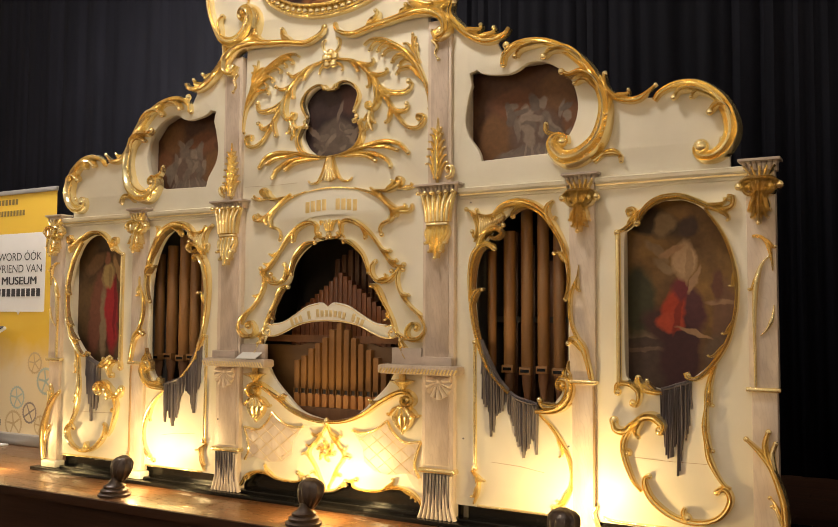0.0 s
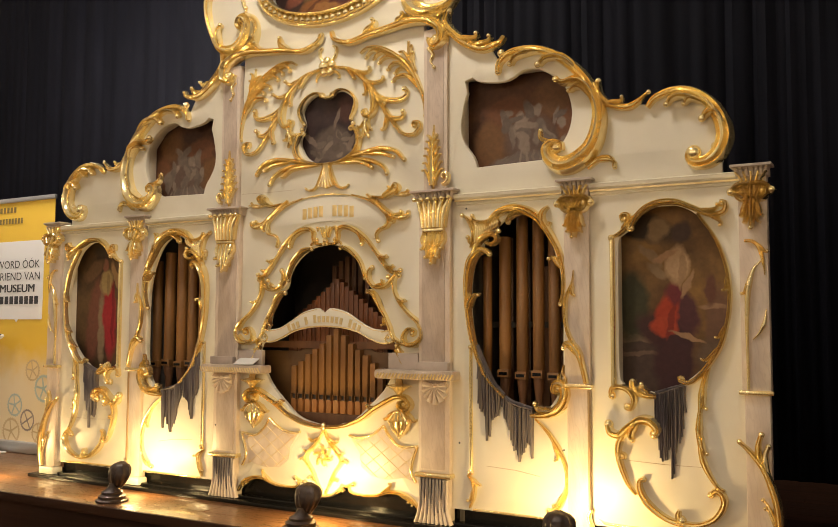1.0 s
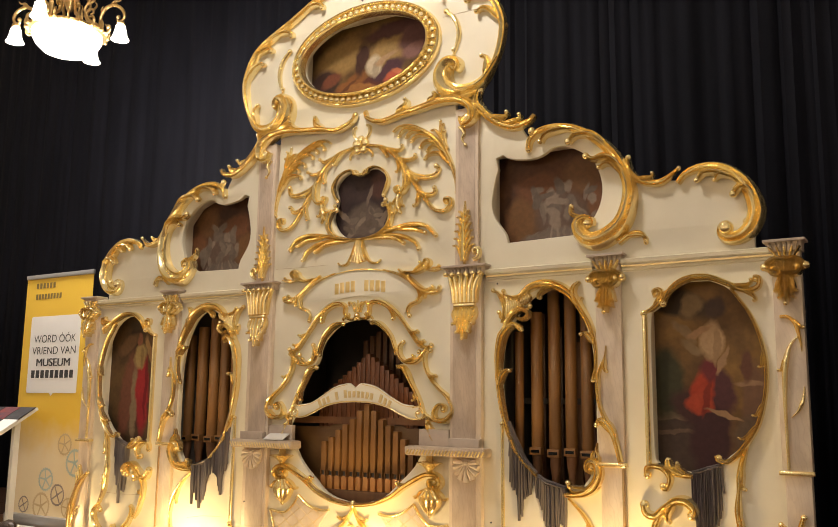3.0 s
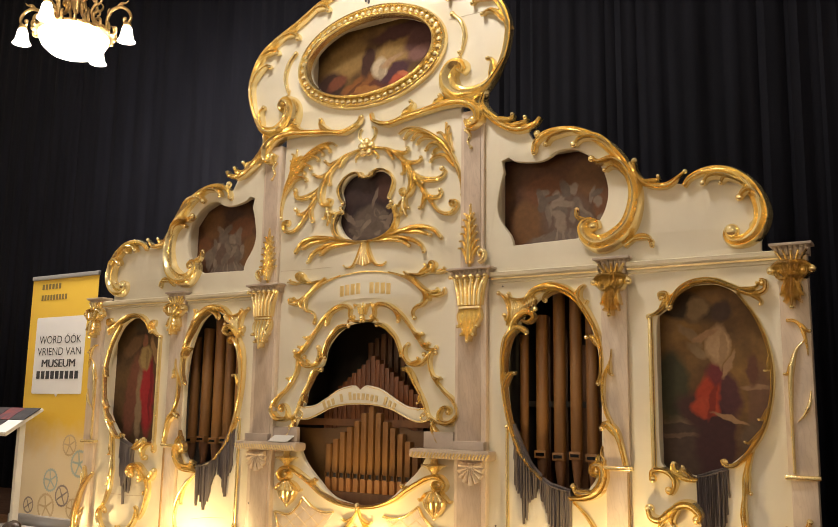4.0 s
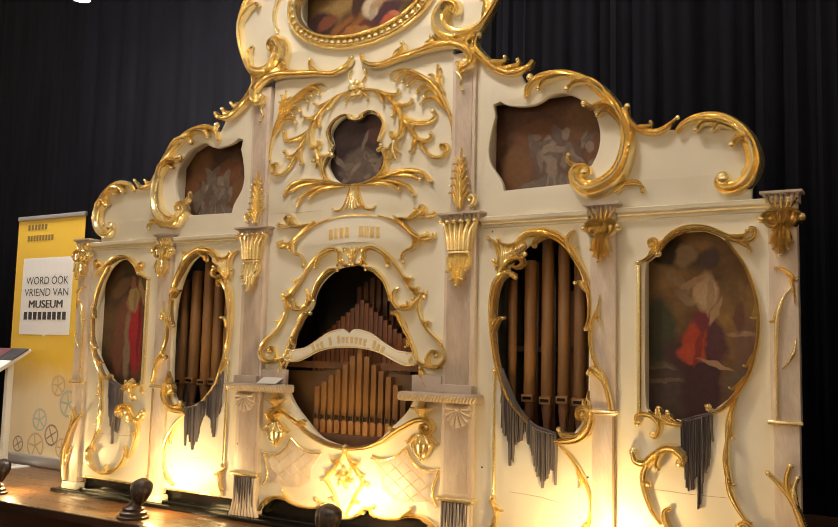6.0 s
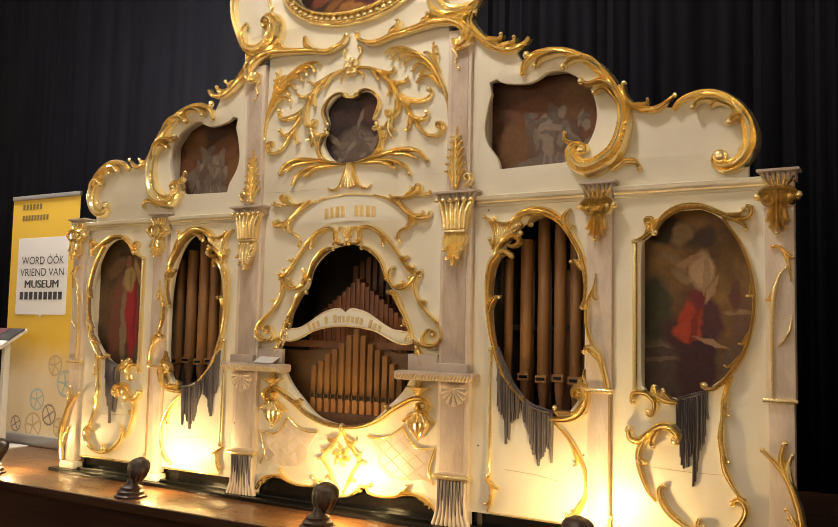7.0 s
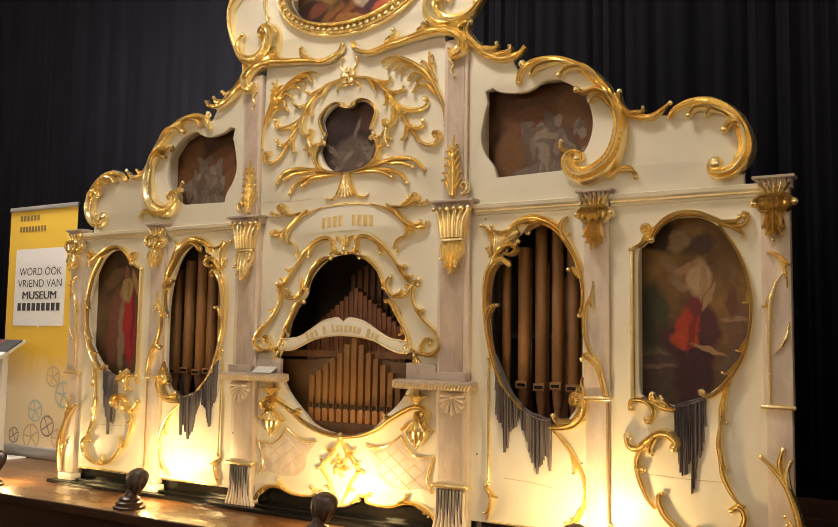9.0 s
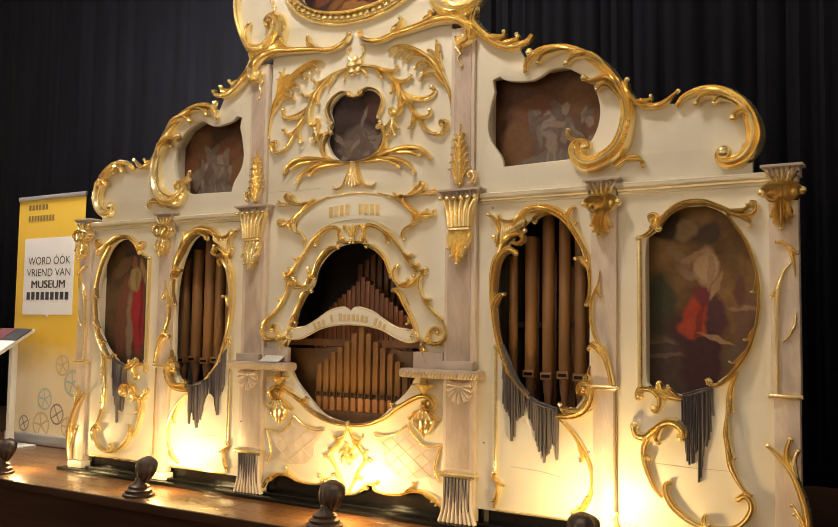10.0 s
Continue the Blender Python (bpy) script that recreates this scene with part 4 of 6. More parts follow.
        bm = scrollwork([(2.108, 0.515), (2.159, 0.469), (2.205, 0.406), (2.238, 0.319), (2.252, 0.256), (2.256, 0.17), (2.246, 0.072)], 0.016, 0.028, (0.6, 1.0, 1.1, 1.3, 1.3, 1.1, 0.8), (), ((2.110, 0.514, 0.012),), FLUTED, -0.022)
        scrollwork([(2.196, 0.550), (2.182, 0.496), (2.190, 0.447), (2.213, 0.395), (2.236, 0.33)], 0.015, 0.026, (0.8, 1.1, 1.1, 0.9, 0.5), (), ((2.196, 0.548, 0.013),), FLUTED, -0.022, bm)
        scrollwork([(2.222, 0.505), (2.208, 0.46), (2.215, 0.40), (2.238, 0.31)], 0.012, 0.022, (0.8, 1.1, 0.9, 0.5), (), ((2.222, 0.503, 0.011),), ROUND, -0.022, bm)
        scrollwork([(2.196, 0.285), (2.215, 0.262), (2.240, 0.20)], 0.008, 0.018, (0.6, 1.0, 0.8), (), ((2.196, 0.286, 0.009),), ROUND, -0.022, bm)
        scrollwork([(2.204, 0.252), (2.222, 0.232), (2.244, 0.165)], 0.008, 0.018, (0.6, 1.0, 0.8), (), ((2.204, 0.252, 0.009),), ROUND, -0.022, bm)
        both("lower_vine", bm, GOLD, w, "gilt branching vine")

# shelves beside the centre opening
bm = boxed(0.365, 0.812, -0.095, 0.0, 0.722, 0.768, bevel=0.014)
shelves = pair("shelf", bm, MARBLE, "marbled console shelf with a gilt rope edge")
bm = bmesh.new()
for i in range(24):
    x = 0.378 + i * 0.0182
    sweep(bm, [(x, 0.728), (x + 0.014, 0.752)], 0.0075, 0.012, (0.8, 0.8), ROUND, -0.091, 4)
both("rope_edge", bm, GOLD_LINE, shelves, "gilt rope moulding")
both("riser_panel", boxed(0.412, 0.585, -0.030, -0.002, 0.768, 0.850, bevel=0.003), LILAC, shelves, "pinkish-grey panel behind the shelf")
both("riser", boxed(0.60, 0.770, -0.062, -0.031, 0.768, 0.81, bevel=0.004), LILAC, shelves)

# ---- gilt scrollwork ----


def gilt(name, bm, parents, label=""):
    return both(name, bm, GOLD, parents, label)


KK = (crown, crown)
UU = (upper, upper)
# crown
gilt("border_scroll", scrollwork([(0.70, 2.605), (0.79, 2.645), (0.86, 2.77), (0.885, 2.91), (0.855, 3.02), (0.80, 3.105), (0.71, 3.165), (0.52, 3.255), (0.36, 3.34), (0.20, 3.395), (0.01, 3.46)], 0.026, 0.040, (0.7, 1, 1.1, 0.9, 0.7), ((0.08, 1, 0.08), (0.30, 1, 0.11), (0.42, 1, 0.08), (0.55, 1, 0.08), (0.72, 1, 0.07)), y=-0.002), KK, "gilt leafy border scroll")
gilt("c_scroll", scrollwork([(0.86, 2.745), (0.784, 2.637), (0.71, 2.594), (0.619, 2.589), (0.552, 2.637), (0.535, 2.711), (0.572, 2.764), (0.618, 2.760), (0.628, 2.735), (0.612, 2.722)], 0.044, 0.056, (0.3, 0.6, 1.0, 1.45, 1.6, 1.3, 0.6), (), ((0.612, 2.735, 0.016), (0.593, 2.805, 0.015), (0.588, 2.842, 0.011)), y=-0.003), KK, "gilt C-scroll")
gilt("sprig", scrollwork([(0.545, 3.072), (0.597, 3.014), (0.621, 2.937), (0.607, 2.860), (0.590, 2.822)], 0.013, 0.022, (0.8, 1.1, 1.0, 0.5), (), ((0.545, 3.070, 0.016),), ROUND, -0.002), KK)
bm = bmesh.new()
n = 56
cx, cz, rx, rz = OVAL
for ring, (w0, w1, h) in enumerate(((0.0, 0.016, 0.050), (0.058, 0.075, 0.034))):
    loop = ellipse(cx, cz, rx + (w0 + w1) / 2, rz + (w0 + w1) / 2, 72)
    sweep(bm, loop + loop[:1], (w1 - w0) / 2 + 0.003, h, (1, 1), ROUND, 0.0, 96)
loop = ellipse(cx, cz, rx + 0.036, rz + 0.036, 72)
sweep(bm, loop + loop[:1], 0.026, 0.016, (1, 1), ROUND, 0.0, 96)
frame_ring = part("oval_frame", bm, GOLD, crown, "gilt oval frame with a row of beads")
even = smooth_line(loop + loop[:1], n)
bead_mesh = None
for i in range(n):
    p = even[i]
    if bead_mesh is None:
        bead = part("bead", ball(bmesh.new(), 0, 0, 0, 0.0195, 0.018, 0.0195, 12, 8), GOLD, crown)
        bead_mesh = bead.data
    else:
        bead = new("bead", bead_mesh)
        bead.parent = crown
    bead.location = (p.x, -0.020, p.y)
rng = random.Random(3)
bm = bmesh.new()
for i in range(15):
    x = -0.14 + i * 0.02
    low = 3.30 + 0.5 * abs(x) + rng.uniform(-0.04, 0.04)
    sweep(bm, [(x, 3.40), (x + 0.004, 3.35), (x, low)], 0.009, 0.016, (1, 1, 0.5), ROUND, -0.002, 6)
part("fringe", bm, SLATE, crown, "dark grey carved fringe")

# seam between crown and upper panel
gilt("seam_scroll", scrollwork([(0.035, 2.585), (0.054, 2.545), (0.15, 2.510), (0.273, 2.530), (0.402, 2.545), (0.528, 2.560), (0.635, 2.549), (0.711, 2.500), (0.722, 2.432), (0.675, 2.405), (0.648, 2.448)], 0.025, 0.046, (0.5, 0.8, 0.8, 0.9, 1.0, 1.2, 1.45, 1.4, 0.9), ((0.30, 1, 0.06), (0.50, 1, 0.04)), ((0.685, 2.440, 0.028), (0.035, 2.582, 0.016)), y=-0.012), UU, "gilt scroll moulding")
# flower
bm = bmesh.new()
for k in range(5):
    a = radians(90 + 72 * k)
    ball(bm, 0.034 * math.cos(a), -0.014, 2.40 + 0.034 * math.sin(a), 0.024, 0.018, 0.024, 10, 6)
ball(bm, 0, -0.028, 2.40, 0.016, 0.016, 0.016)
for s in (-1, 1):
    sweep(bm, [(s * 0.02, 2.43), (s * 0.05, 2.46), (s * 0.055, 2.50), (s * 0.035, 2.515)], 0.010, 0.020, (0.6, 1, 0.9), ROUND, 0.0)
    leaf(bm, (s * 0.03, 2.38), (s, -0.4), -s, 0.06, 0.009, 0.016)
part("flower", bm, GOLD, upper, "gilt five-petalled flower")
# garlands
bm = scrollwork([(0.05, 2.395), (0.147, 2.37), (0.212, 2.328), (0.277, 2.259), (0.329, 2.177), (0.38, 2.112), (0.43, 2.038), (0.485, 1.98), (0.55, 1.968), (0.584, 2.001), (0.578, 2.028), (0.543, 2.031), (0.549, 2.01)], 0.015, 0.030, (0.7, 1, 1.2, 1.2, 1.0, 0.9, 0.9, 1.1, 0.8), (), ((0.551, 2.015, 0.014),))
for pts, wide in (([(0.13, 2.376), (0.19, 2.352), (0.24, 2.337), (0.269, 2.340), (0.281, 2.355)], 0.013), ([(0.212, 2.325), (0.255, 2.292), (0.302, 2.273), (0.345, 2.276), (0.366, 2.290)], 0.013),
                  ([(0.270, 2.270), (0.300, 2.228), (0.341, 2.192), (0.403, 2.166), (0.475, 2.163), (0.508, 2.190), (0.497, 2.212)], 0.018), ([(0.345, 2.155), (0.387, 2.092), (0.43, 2.066), (0.475, 2.067), (0.488, 2.095)], 0.016),
                  ([(0.378, 2.12), (0.384, 2.075), (0.377, 2.040), (0.363, 2.013)], 0.013), ([(0.315, 2.205), (0.345, 2.168), (0.380, 2.150)], 0.011), ([(0.10, 2.388), (0.148, 2.355), (0.167, 2.33), (0.181, 2.31)], 0.011), ([(0.228, 2.315), (0.25, 2.270), (0.255, 2.24), (0.247, 2.214)], 0.011)):
    sweep(bm, pts, wide, 0.022, (0.25, 0.9, 1.2, 1.1, 0.8), FLUTED, -0.002, 16, 0.004)
    ball(bm, pts[-1][0], -0.022, pts[-1][1], 0.85 * wide, 0.016, 0.85 * wide, 10, 6)
gilt("garland", bm, UU, "gilt leafy garland")
gilt("inner_spray", scrollwork([(0.245, 2.30), (0.285, 2.245), (0.304, 2.195), (0.308, 2.142), (0.288, 2.101), (0.251, 2.10), (0.238, 2.123), (0.26, 2.13)], 0.018, 0.034, (0.3, 0.9, 1.3, 1.3, 1.0, 0.8), (), ((0.256, 2.118, 0.015),), y=-0.003), UU)
gilt("pendant_bud", scrollwork([(0.261, 2.085), (0.251, 2.035), (0.267, 1.985)], 0.015, 0.026, (1.2, 1.0, 0.4), ((0.12, 1, 0.04), (0.12, -1, 0.04), (0.5, -1, 0.035)), ((0.267, 1.988, 0.009),), ROUND), UU)
bm = scrollwork([(0.612, 2.062), (0.605, 2.134), (0.574, 2.232), (0.519, 2.324), (0.446, 2.394), (0.346, 2.452), (0.26, 2.467), (0.215, 2.445)], 0.016, 0.034, (0.35, 0.7, 1.1, 1.2, 1.1, 0.9, 0.5), (), ((0.612, 2.060, 0.012),))
for a, b, c in (((0.588, 2.19), (0.52, 2.275), (0.43, 2.278)), ((0.565, 2.25), (0.51, 2.315), (0.445, 2.318)), ((0.53, 2.31), (0.46, 2.352), (0.40, 2.345)), ((0.485, 2.36), (0.42, 2.395), (0.345, 2.388)), ((0.44, 2.40), (0.38, 2.425), (0.312, 2.415)), ((0.38, 2.437), (0.32, 2.447), (0.262, 2.428))):
    tip = (c[0] - 0.006, c[1] - 0.018)
    sweep(bm, [a, ((a[0] + b[0]) / 2 - 0.004, (a[1] + b[1]) / 2 + 0.006), b, ((b[0] + c[0]) / 2, (b[1] + c[1]) / 2 + 0.010), c, tip], 0.014, 0.026, (0.3, 0.8, 1.15, 1.1, 0.8, 0.6), FLUTED, -0.003, 16, 0.006)
    ball(bm, tip[0], -0.020, tip[1], 0.010, 0.012, 0.010, 8, 6)
gilt("corner_acanthus", bm, UU, "gilt acanthus branch")
gilt("corner_tuft", scrollwork([(0.555, 2.30), (0.525, 2.37), (0.512, 2.422), (0.51, 2.46)], 0.012, 0.026, (1.0, 1.1, 0.8, 0.4), ((0.25, -1, 0.05), (0.4, 1, 0.07), (0.55, -1, 0.045)), ((0.51, 2.46, 0.009),), FLUTED), UU)
# fan under the cartouche
bm = scrollwork([(0.04, 1.866), (0.164, 1.890), (0.264, 1.908), (0.349, 1.916), (0.434, 1.898), (0.488, 1.845)], 0.015, 0.028, (0.5, 1.0, 1.2, 1.2, 0.9), (), ((0.488, 1.845, 0.014),))
for pts in ([(0.22, 1.900), (0.289, 1.893), (0.362, 1.887), (0.429, 1.862)], [(0.05, 1.862), (0.165, 1.861), (0.241, 1.850), (0.297, 1.817)], [(0.06, 1.864), (0.19, 1.872), (0.29, 1.856), (0.364, 1.819), (0.389, 1.778)]):
    sweep(bm, pts, 0.014, 0.026, (0.4, 1.0, 1.2, 0.9), FLUTED, -0.002, 18)
    ball(bm, pts[-1][0], -0.018, pts[-1][1], 0.012, 0.014, 0.012, 10, 6)
gilt("fan_branch", bm, UU, "gilt spreading branch")
bm = bmesh.new()
for q in (-2, -1, 0, 1, 2):
    sweep(bm, [(q * 0.006, 1.87), (q * 0.010, 1.80), (q * 0.022, 1.73 + 0.006 * abs(q))], 0.010, 0.026, (0.8, 1, 1), ROUND, 0.0, 8)
for s in (-1, 1):
    sweep(bm, [(s * 0.02, 1.855), (s * 0.045, 1.78), (s * 0.08, 1.733), (s * 0.125, 1.728), (s * 0.145, 1.745)], 0.011, 0.022, (0.8, 1.2, 1, 0.5), FLUTED)
part("fan_stem", bm, GOLD, upper, "gilt fluted stem")
# cartouche frame
bm = scrollwork([(0.042, 2.235), (0.055, 2.262), (0.10, 2.266), (0.155, 2.238), (0.187, 2.184), (0.176, 2.136), (0.158, 2.105)], 0.011, 0.026, (0.9, 0.7, 0.7, 0.9, 1.3, 1.0), (), ((0.156, 2.098, 0.013), (0.17, 2.071, 0.014)), FLUTED, -0.001)
scrollwork([(0.155, 2.048), (0.190, 2.036), (0.212, 1.975), (0.188, 1.915), (0.114, 1.876), (0.0, 1.862)], 0.013, 0.030, (0.9, 1.3, 1.5, 1.2, 0.8, 0.8), (), ((0.157, 2.046, 0.016),), FLUTED, -0.001, bm)
gilt("cartouche_frame", bm, UU, "gilt cartouche frame of curved bands")
part("cartouche_clip", sweep and scrollwork([(-0.035, 2.252), (-0.02, 2.236), (0.02, 2.236), (0.035, 2.252)], 0.012, 0.026, (1.2, 0.8, 1.2), (), ((-0.038, 2.252, 0.014), (0.038, 2.252, 0.014)), ROUND), GOLD, upper)

# upper wings
gilt("leaf_crest", scrollwork([(0.752, 2.582), (0.741, 2.520), (0.785, 2.455), (0.858, 2.392), (0.944, 2.354), (1.027, 2.368), (1.058, 2.400)], 0.024, 0.044, (0.8, 1.2, 1.3, 1.2, 1.0, 0.6), ((0.42, 1, 0.06), (0.62, 1, 0.06)), ((0.752, 2.578, 0.024), (1.04, 2.318, 0.020)), y=-0.002), top_panels, "gilt leafy crest")
bm = scrollwork([(1.023, 2.224), (1.033, 2.270), (1.085, 2.308), (1.168, 2.316), (1.258, 2.296), (1.356, 2.240), (1.441, 2.160), (1.496, 2.075), (1.528, 1.985), (1.526, 1.895), (1.491, 1.803), (1.416, 1.745), (1.345, 1.735), (1.292, 1.772), (1.275, 1.820), (1.305, 1.848), (1.345, 1.835), (1.345, 1.808)], 0.043, 0.058, (0.4, 0.55, 0.6, 0.7, 0.8, 0.8, 0.9, 1.1, 1.3, 1.35, 0.9, 0.3), (), ((1.322, 1.822, 0.028), (1.021, 2.226, 0.016)), y=-0.002, ribs=((0.60, 0.84, 13),))
for pts, wide in (([(1.27, 2.292), (1.188, 2.297), (1.118, 2.282), (1.094, 2.250)], 0.017), ([(1.45, 2.150), (1.404, 2.212), (1.346, 2.250), (1.278, 2.258), (1.238, 2.228)], 0.022), ([(1.53, 1.985), (1.514, 2.040), (1.478, 2.100), (1.422, 2.131), (1.364, 2.124), (1.326, 2.144)], 0.022), ([(1.505, 2.02), (1.46, 2.082), (1.42, 2.096), (1.39, 2.080)], 0.015)):
    sweep(bm, pts, wide, 0.046, (0.4, 0.9, 1.2, 1.0, 0.7), FLUTED, -0.006, 18, 0.008)
    ball(bm, pts[-1][0], -0.034, pts[-1][1], 0.8 * wide, 0.018, 0.8 * wide, 10, 6)
gilt("large_c_scroll", bm, top_panels, "large gilt C-scroll with curling leaves and a ribbed foot")
gilt("scroll_tip", scrollwork([(1.300, 1.850), (1.262, 1.862), (1.243, 1.880), (1.240, 1.912)], 0.015, 0.034, (0.9, 1.2, 1.0, 0.7), (), ((1.240, 1.912, 0.013),), FLUTED, -0.004), top_panels)
gilt("scroll_tail", scrollwork([(1.470, 1.715), (1.536, 1.755), (1.581, 1.750), (1.596, 1.706)], 0.015, 0.030, (1.2, 1, 0.6), ((0.35, -1, 0.06),), ((1.596, 1.708, 0.012),), FLUTED, -0.002), top_panels)
gilt("wave_moulding", scrollwork([(1.525, 2.115), (1.533, 2.051), (1.568, 2.005), (1.622, 1.980), (1.684, 1.980), (1.752, 2.030)], 0.018, 0.036, (0.6, 1.2, 1.2, 1.1, 0.4), ((0.40, 1, 0.045),), ((1.525, 2.113, 0.015), (1.754, 2.032, 0.012)), y=-0.002), top_panels)
bm = scrollwork([(1.748, 1.962), (1.783, 2.000), (1.860, 2.022), (1.945, 2.006), (2.018, 1.950), (2.060, 1.880), (2.077, 1.800), (2.055, 1.735), (2.01, 1.697), (1.955, 1.692), (1.928, 1.716), (1.930, 1.750), (1.952, 1.758)], 0.038, 0.050, (0.4, 0.6, 0.75, 0.9, 1.1, 1.25, 1.15, 0.9, 0.35), (), ((1.948, 1.738, 0.034), (2.035, 1.760, 0.018)), y=-0.002)
for pts, wide in (([(2.02, 1.935), (1.975, 1.966), (1.91, 1.992), (1.862, 1.990), (1.838, 1.960)], 0.020), ([(2.080, 1.815), (2.066, 1.880), (2.036, 1.912), (2.004, 1.903), (1.988, 1.880)], 0.024), ([(1.96, 1.985), (1.93, 1.972), (1.912, 1.952)], 0.014)):
    sweep(bm, pts, wide, 0.044, (0.4, 1.0, 1.2, 1.0, 0.6), FLUTED, -0.008, 16, 0.008)
    ball(bm, pts[-1][0], -0.036, pts[-1][1], 0.7 * wide, 0.016, 0.7 * wide, 10, 6)
gilt("end_c_scroll", bm, top_panels, "gilt C-scroll with curling leaves at the wing's end")

# pipe bay
bm = scrollwork([(0.965, 1.470), (0.985, 1.505), (1.035, 1.538), (1.105, 1.550), (1.174, 1.532), (1.233, 1.492), (1.277, 1.431), (1.32, 1.355), (1.345, 1.280), (1.354, 1.205), (1.350, 1.140), (1.332, 1.092)], 0.021, 0.042, (0.5, 1.1, 1.4, 1.4, 1.2, 1.0, 0.8, 0.7, 0.7, 0.5), ((-0.76, 1, 0.05),), ((1.330, 1.090, 0.012), (1.071, 1.487, 0.015)), y=-0.003)
sweep(bm, [(1.165, 1.530), (1.11, 1.522), (1.075, 1.500), (1.072, 1.482)], 0.014, 0.040, (0.4, 1, 1.1, 0.7), FLUTED, -0.004, 12)
sweep(bm, [(1.290, 1.405), (1.258, 1.455), (1.245, 1.500), (1.255, 1.530), (1.278, 1.548)], 0.017, 0.040, (0.5, 1.1, 1.2, 1.0, 0.5), FLUTED, -0.004, 14)
sweep(bm, [(1.285, 1.415), (1.275, 1.450), (1.288, 1.475)], 0.012, 0.034, (0.6, 1.1, 0.7), FLUTED, -0.004, 10)
gilt("opening_moulding", bm, pipe_panels, "gilt moulding round the pipe opening")
bm = scrollwork([(0.971, 1.340), (0.945, 1.356), (0.910, 1.345), (0.878, 1.305), (0.860, 1.235), (0.855, 1.160), (0.856, 1.080), (0.868, 0.990), (0.895, 0.88), (0.95, 0.75), (1.05, 0.645)], 0.019, 0.038, (1.0, 1.5, 1.2, 0.9, 0.9, 0.8, 0.6, 0.5), ((-0.42, -1, 0.06),), ((0.972, 1.336, 0.014),), y=-0.001)
scrollwork([(0.885, 1.330), (0.905, 1.378), (0.940, 1.418), (0.990, 1.432), (1.016, 1.405), (0.985, 1.382), (0.952, 1.392)], 0.017, 0.036, (0.8, 1.2, 1.2, 0.9, 0.7), (), ((1.020, 1.446, 0.013),), y=-0.002, bm=bm)
gilt("opening_moulding", bm, pipe_panels)
bm = bmesh.new()
rim_top = smooth_line([(0.888, 1.512), (0.905, 1.496), (0.945, 1.490), (1.000, 1.508)], 9)
rim_low = smooth_line([(0.895, 1.395), (0.915, 1.405), (0.955, 1.438), (1.012, 1.466)], 9)
sweep(bm, [(0.882, 1.526), (0.893, 1.505), (0.930, 1.493), (0.965, 1.497), (1.005, 1.515)], 0.011, 0.036, (0.7, 1.2, 1.0, 0.9), FLUTED)
sweep(bm, [(0.827, 1.532), (0.855, 1.516), (0.876, 1.485), (0.889, 1.435), (0.880, 1.39), (0.868, 1.372)], 0.013, 0.034, (0.6, 1.1, 1.1, 1.0, 0.5), FLUTED)
sweep(bm, [(0.886, 1.385), (0.868, 1.398), (0.858, 1.422)], 0.011, 0.028, (0.7, 1.1, 0.6), FLUTED)
for bx, bz in ((0.827, 1.532), (0.883, 1.526), (0.858, 1.422)):
    ball(bm, bx, -0.016, bz, 0.012, 0.014, 0.012, 8, 6)
corner_shell = gilt("corner_shell", bm, pipe_panels, "gilt ribbed corner shell")
for a, b in zip(rim_top, rim_low):
    mid = (a + b) / 2 + Vector((0.012, 0.008))
    bm = bmesh.new()
    sweep(bm, [a, mid, b], 0.0100, 0.024, (0.8, 1.1, 0.8), ROUND, 0.0, 8)
    gilt("rib", bm, corner_shell)
bm = scrollwork([(1.185, 0.572), (1.269, 0.583), (1.325, 0.613), (1.355, 0.667), (1.350, 0.718), (1.315, 0.726), (1.299, 0.694), (1.322, 0.680)], 0.026, 0.048, (0.5, 0.9, 1.2, 1.2, 1.0, 0.6), ((-0.30, -1, 0.06),), ((1.318, 0.700, 0.020),), y=-0.002)
sweep(bm, [(1.350, 0.700), (1.361, 0.746), (1.342, 0.775), (1.347, 0.810)], 0.013, 0.032, (0.8, 1.1, 0.8, 0.4), FLUTED, -0.003, 12)
sweep(bm, [(1.335, 0.715), (1.322, 0.748), (1.328, 0.775)], 0.011, 0.030, (0.8, 1, 0.4), FLUTED, -0.003, 10)
gilt("lower_scroll", bm, pipe_panels, "gilt scroll under the pipe opening")
gilt("side_rod", scrollwork([(0.867, 0.88), (0.868, 0.60), (0.870, 0.29)], 0.0085, 0.016, (1, 1), (), ((0.867, 0.885, 0.012), (0.869, 0.285, 0.016)), ROUND, -0.001), pipe_panels)
gilt("side_curl", scrollwork([(0.850, 0.27), (0.885, 0.235), (0.885, 0.17), (0.862, 0.115)], 0.012, 0.022, (0.6, 1.3, 1, 0.6), ((0.2, 1, 0.04), (0.5, -1, 0.05)), (), FLUTED, -0.001), pipe_panels)
gilt("hanging_strand", scrollwork([(1.200, 0.556), (1.261, 0.503), (1.299, 0.453), (1.336, 0.390), (1.356, 0.315), (1.350, 0.24), (1.32, 0.165), (1.27, 0.14)], 0.013, 0.022, (0.4, 0.9, 1.2, 1.0, 0.9, 1.1, 1), ((0.28, -1, 0.07), (0.78, -1, 0.06), (0.88, -1, 0.05)), ((1.268, 0.14, 0.014),), FLUTED, -0.001), pipe_panels)
gilt("bottom_moulding", boxed(0.88, 1.34, -0.010, 0.0, 0.100, 0.112, bevel=0.003), pipe_panels)


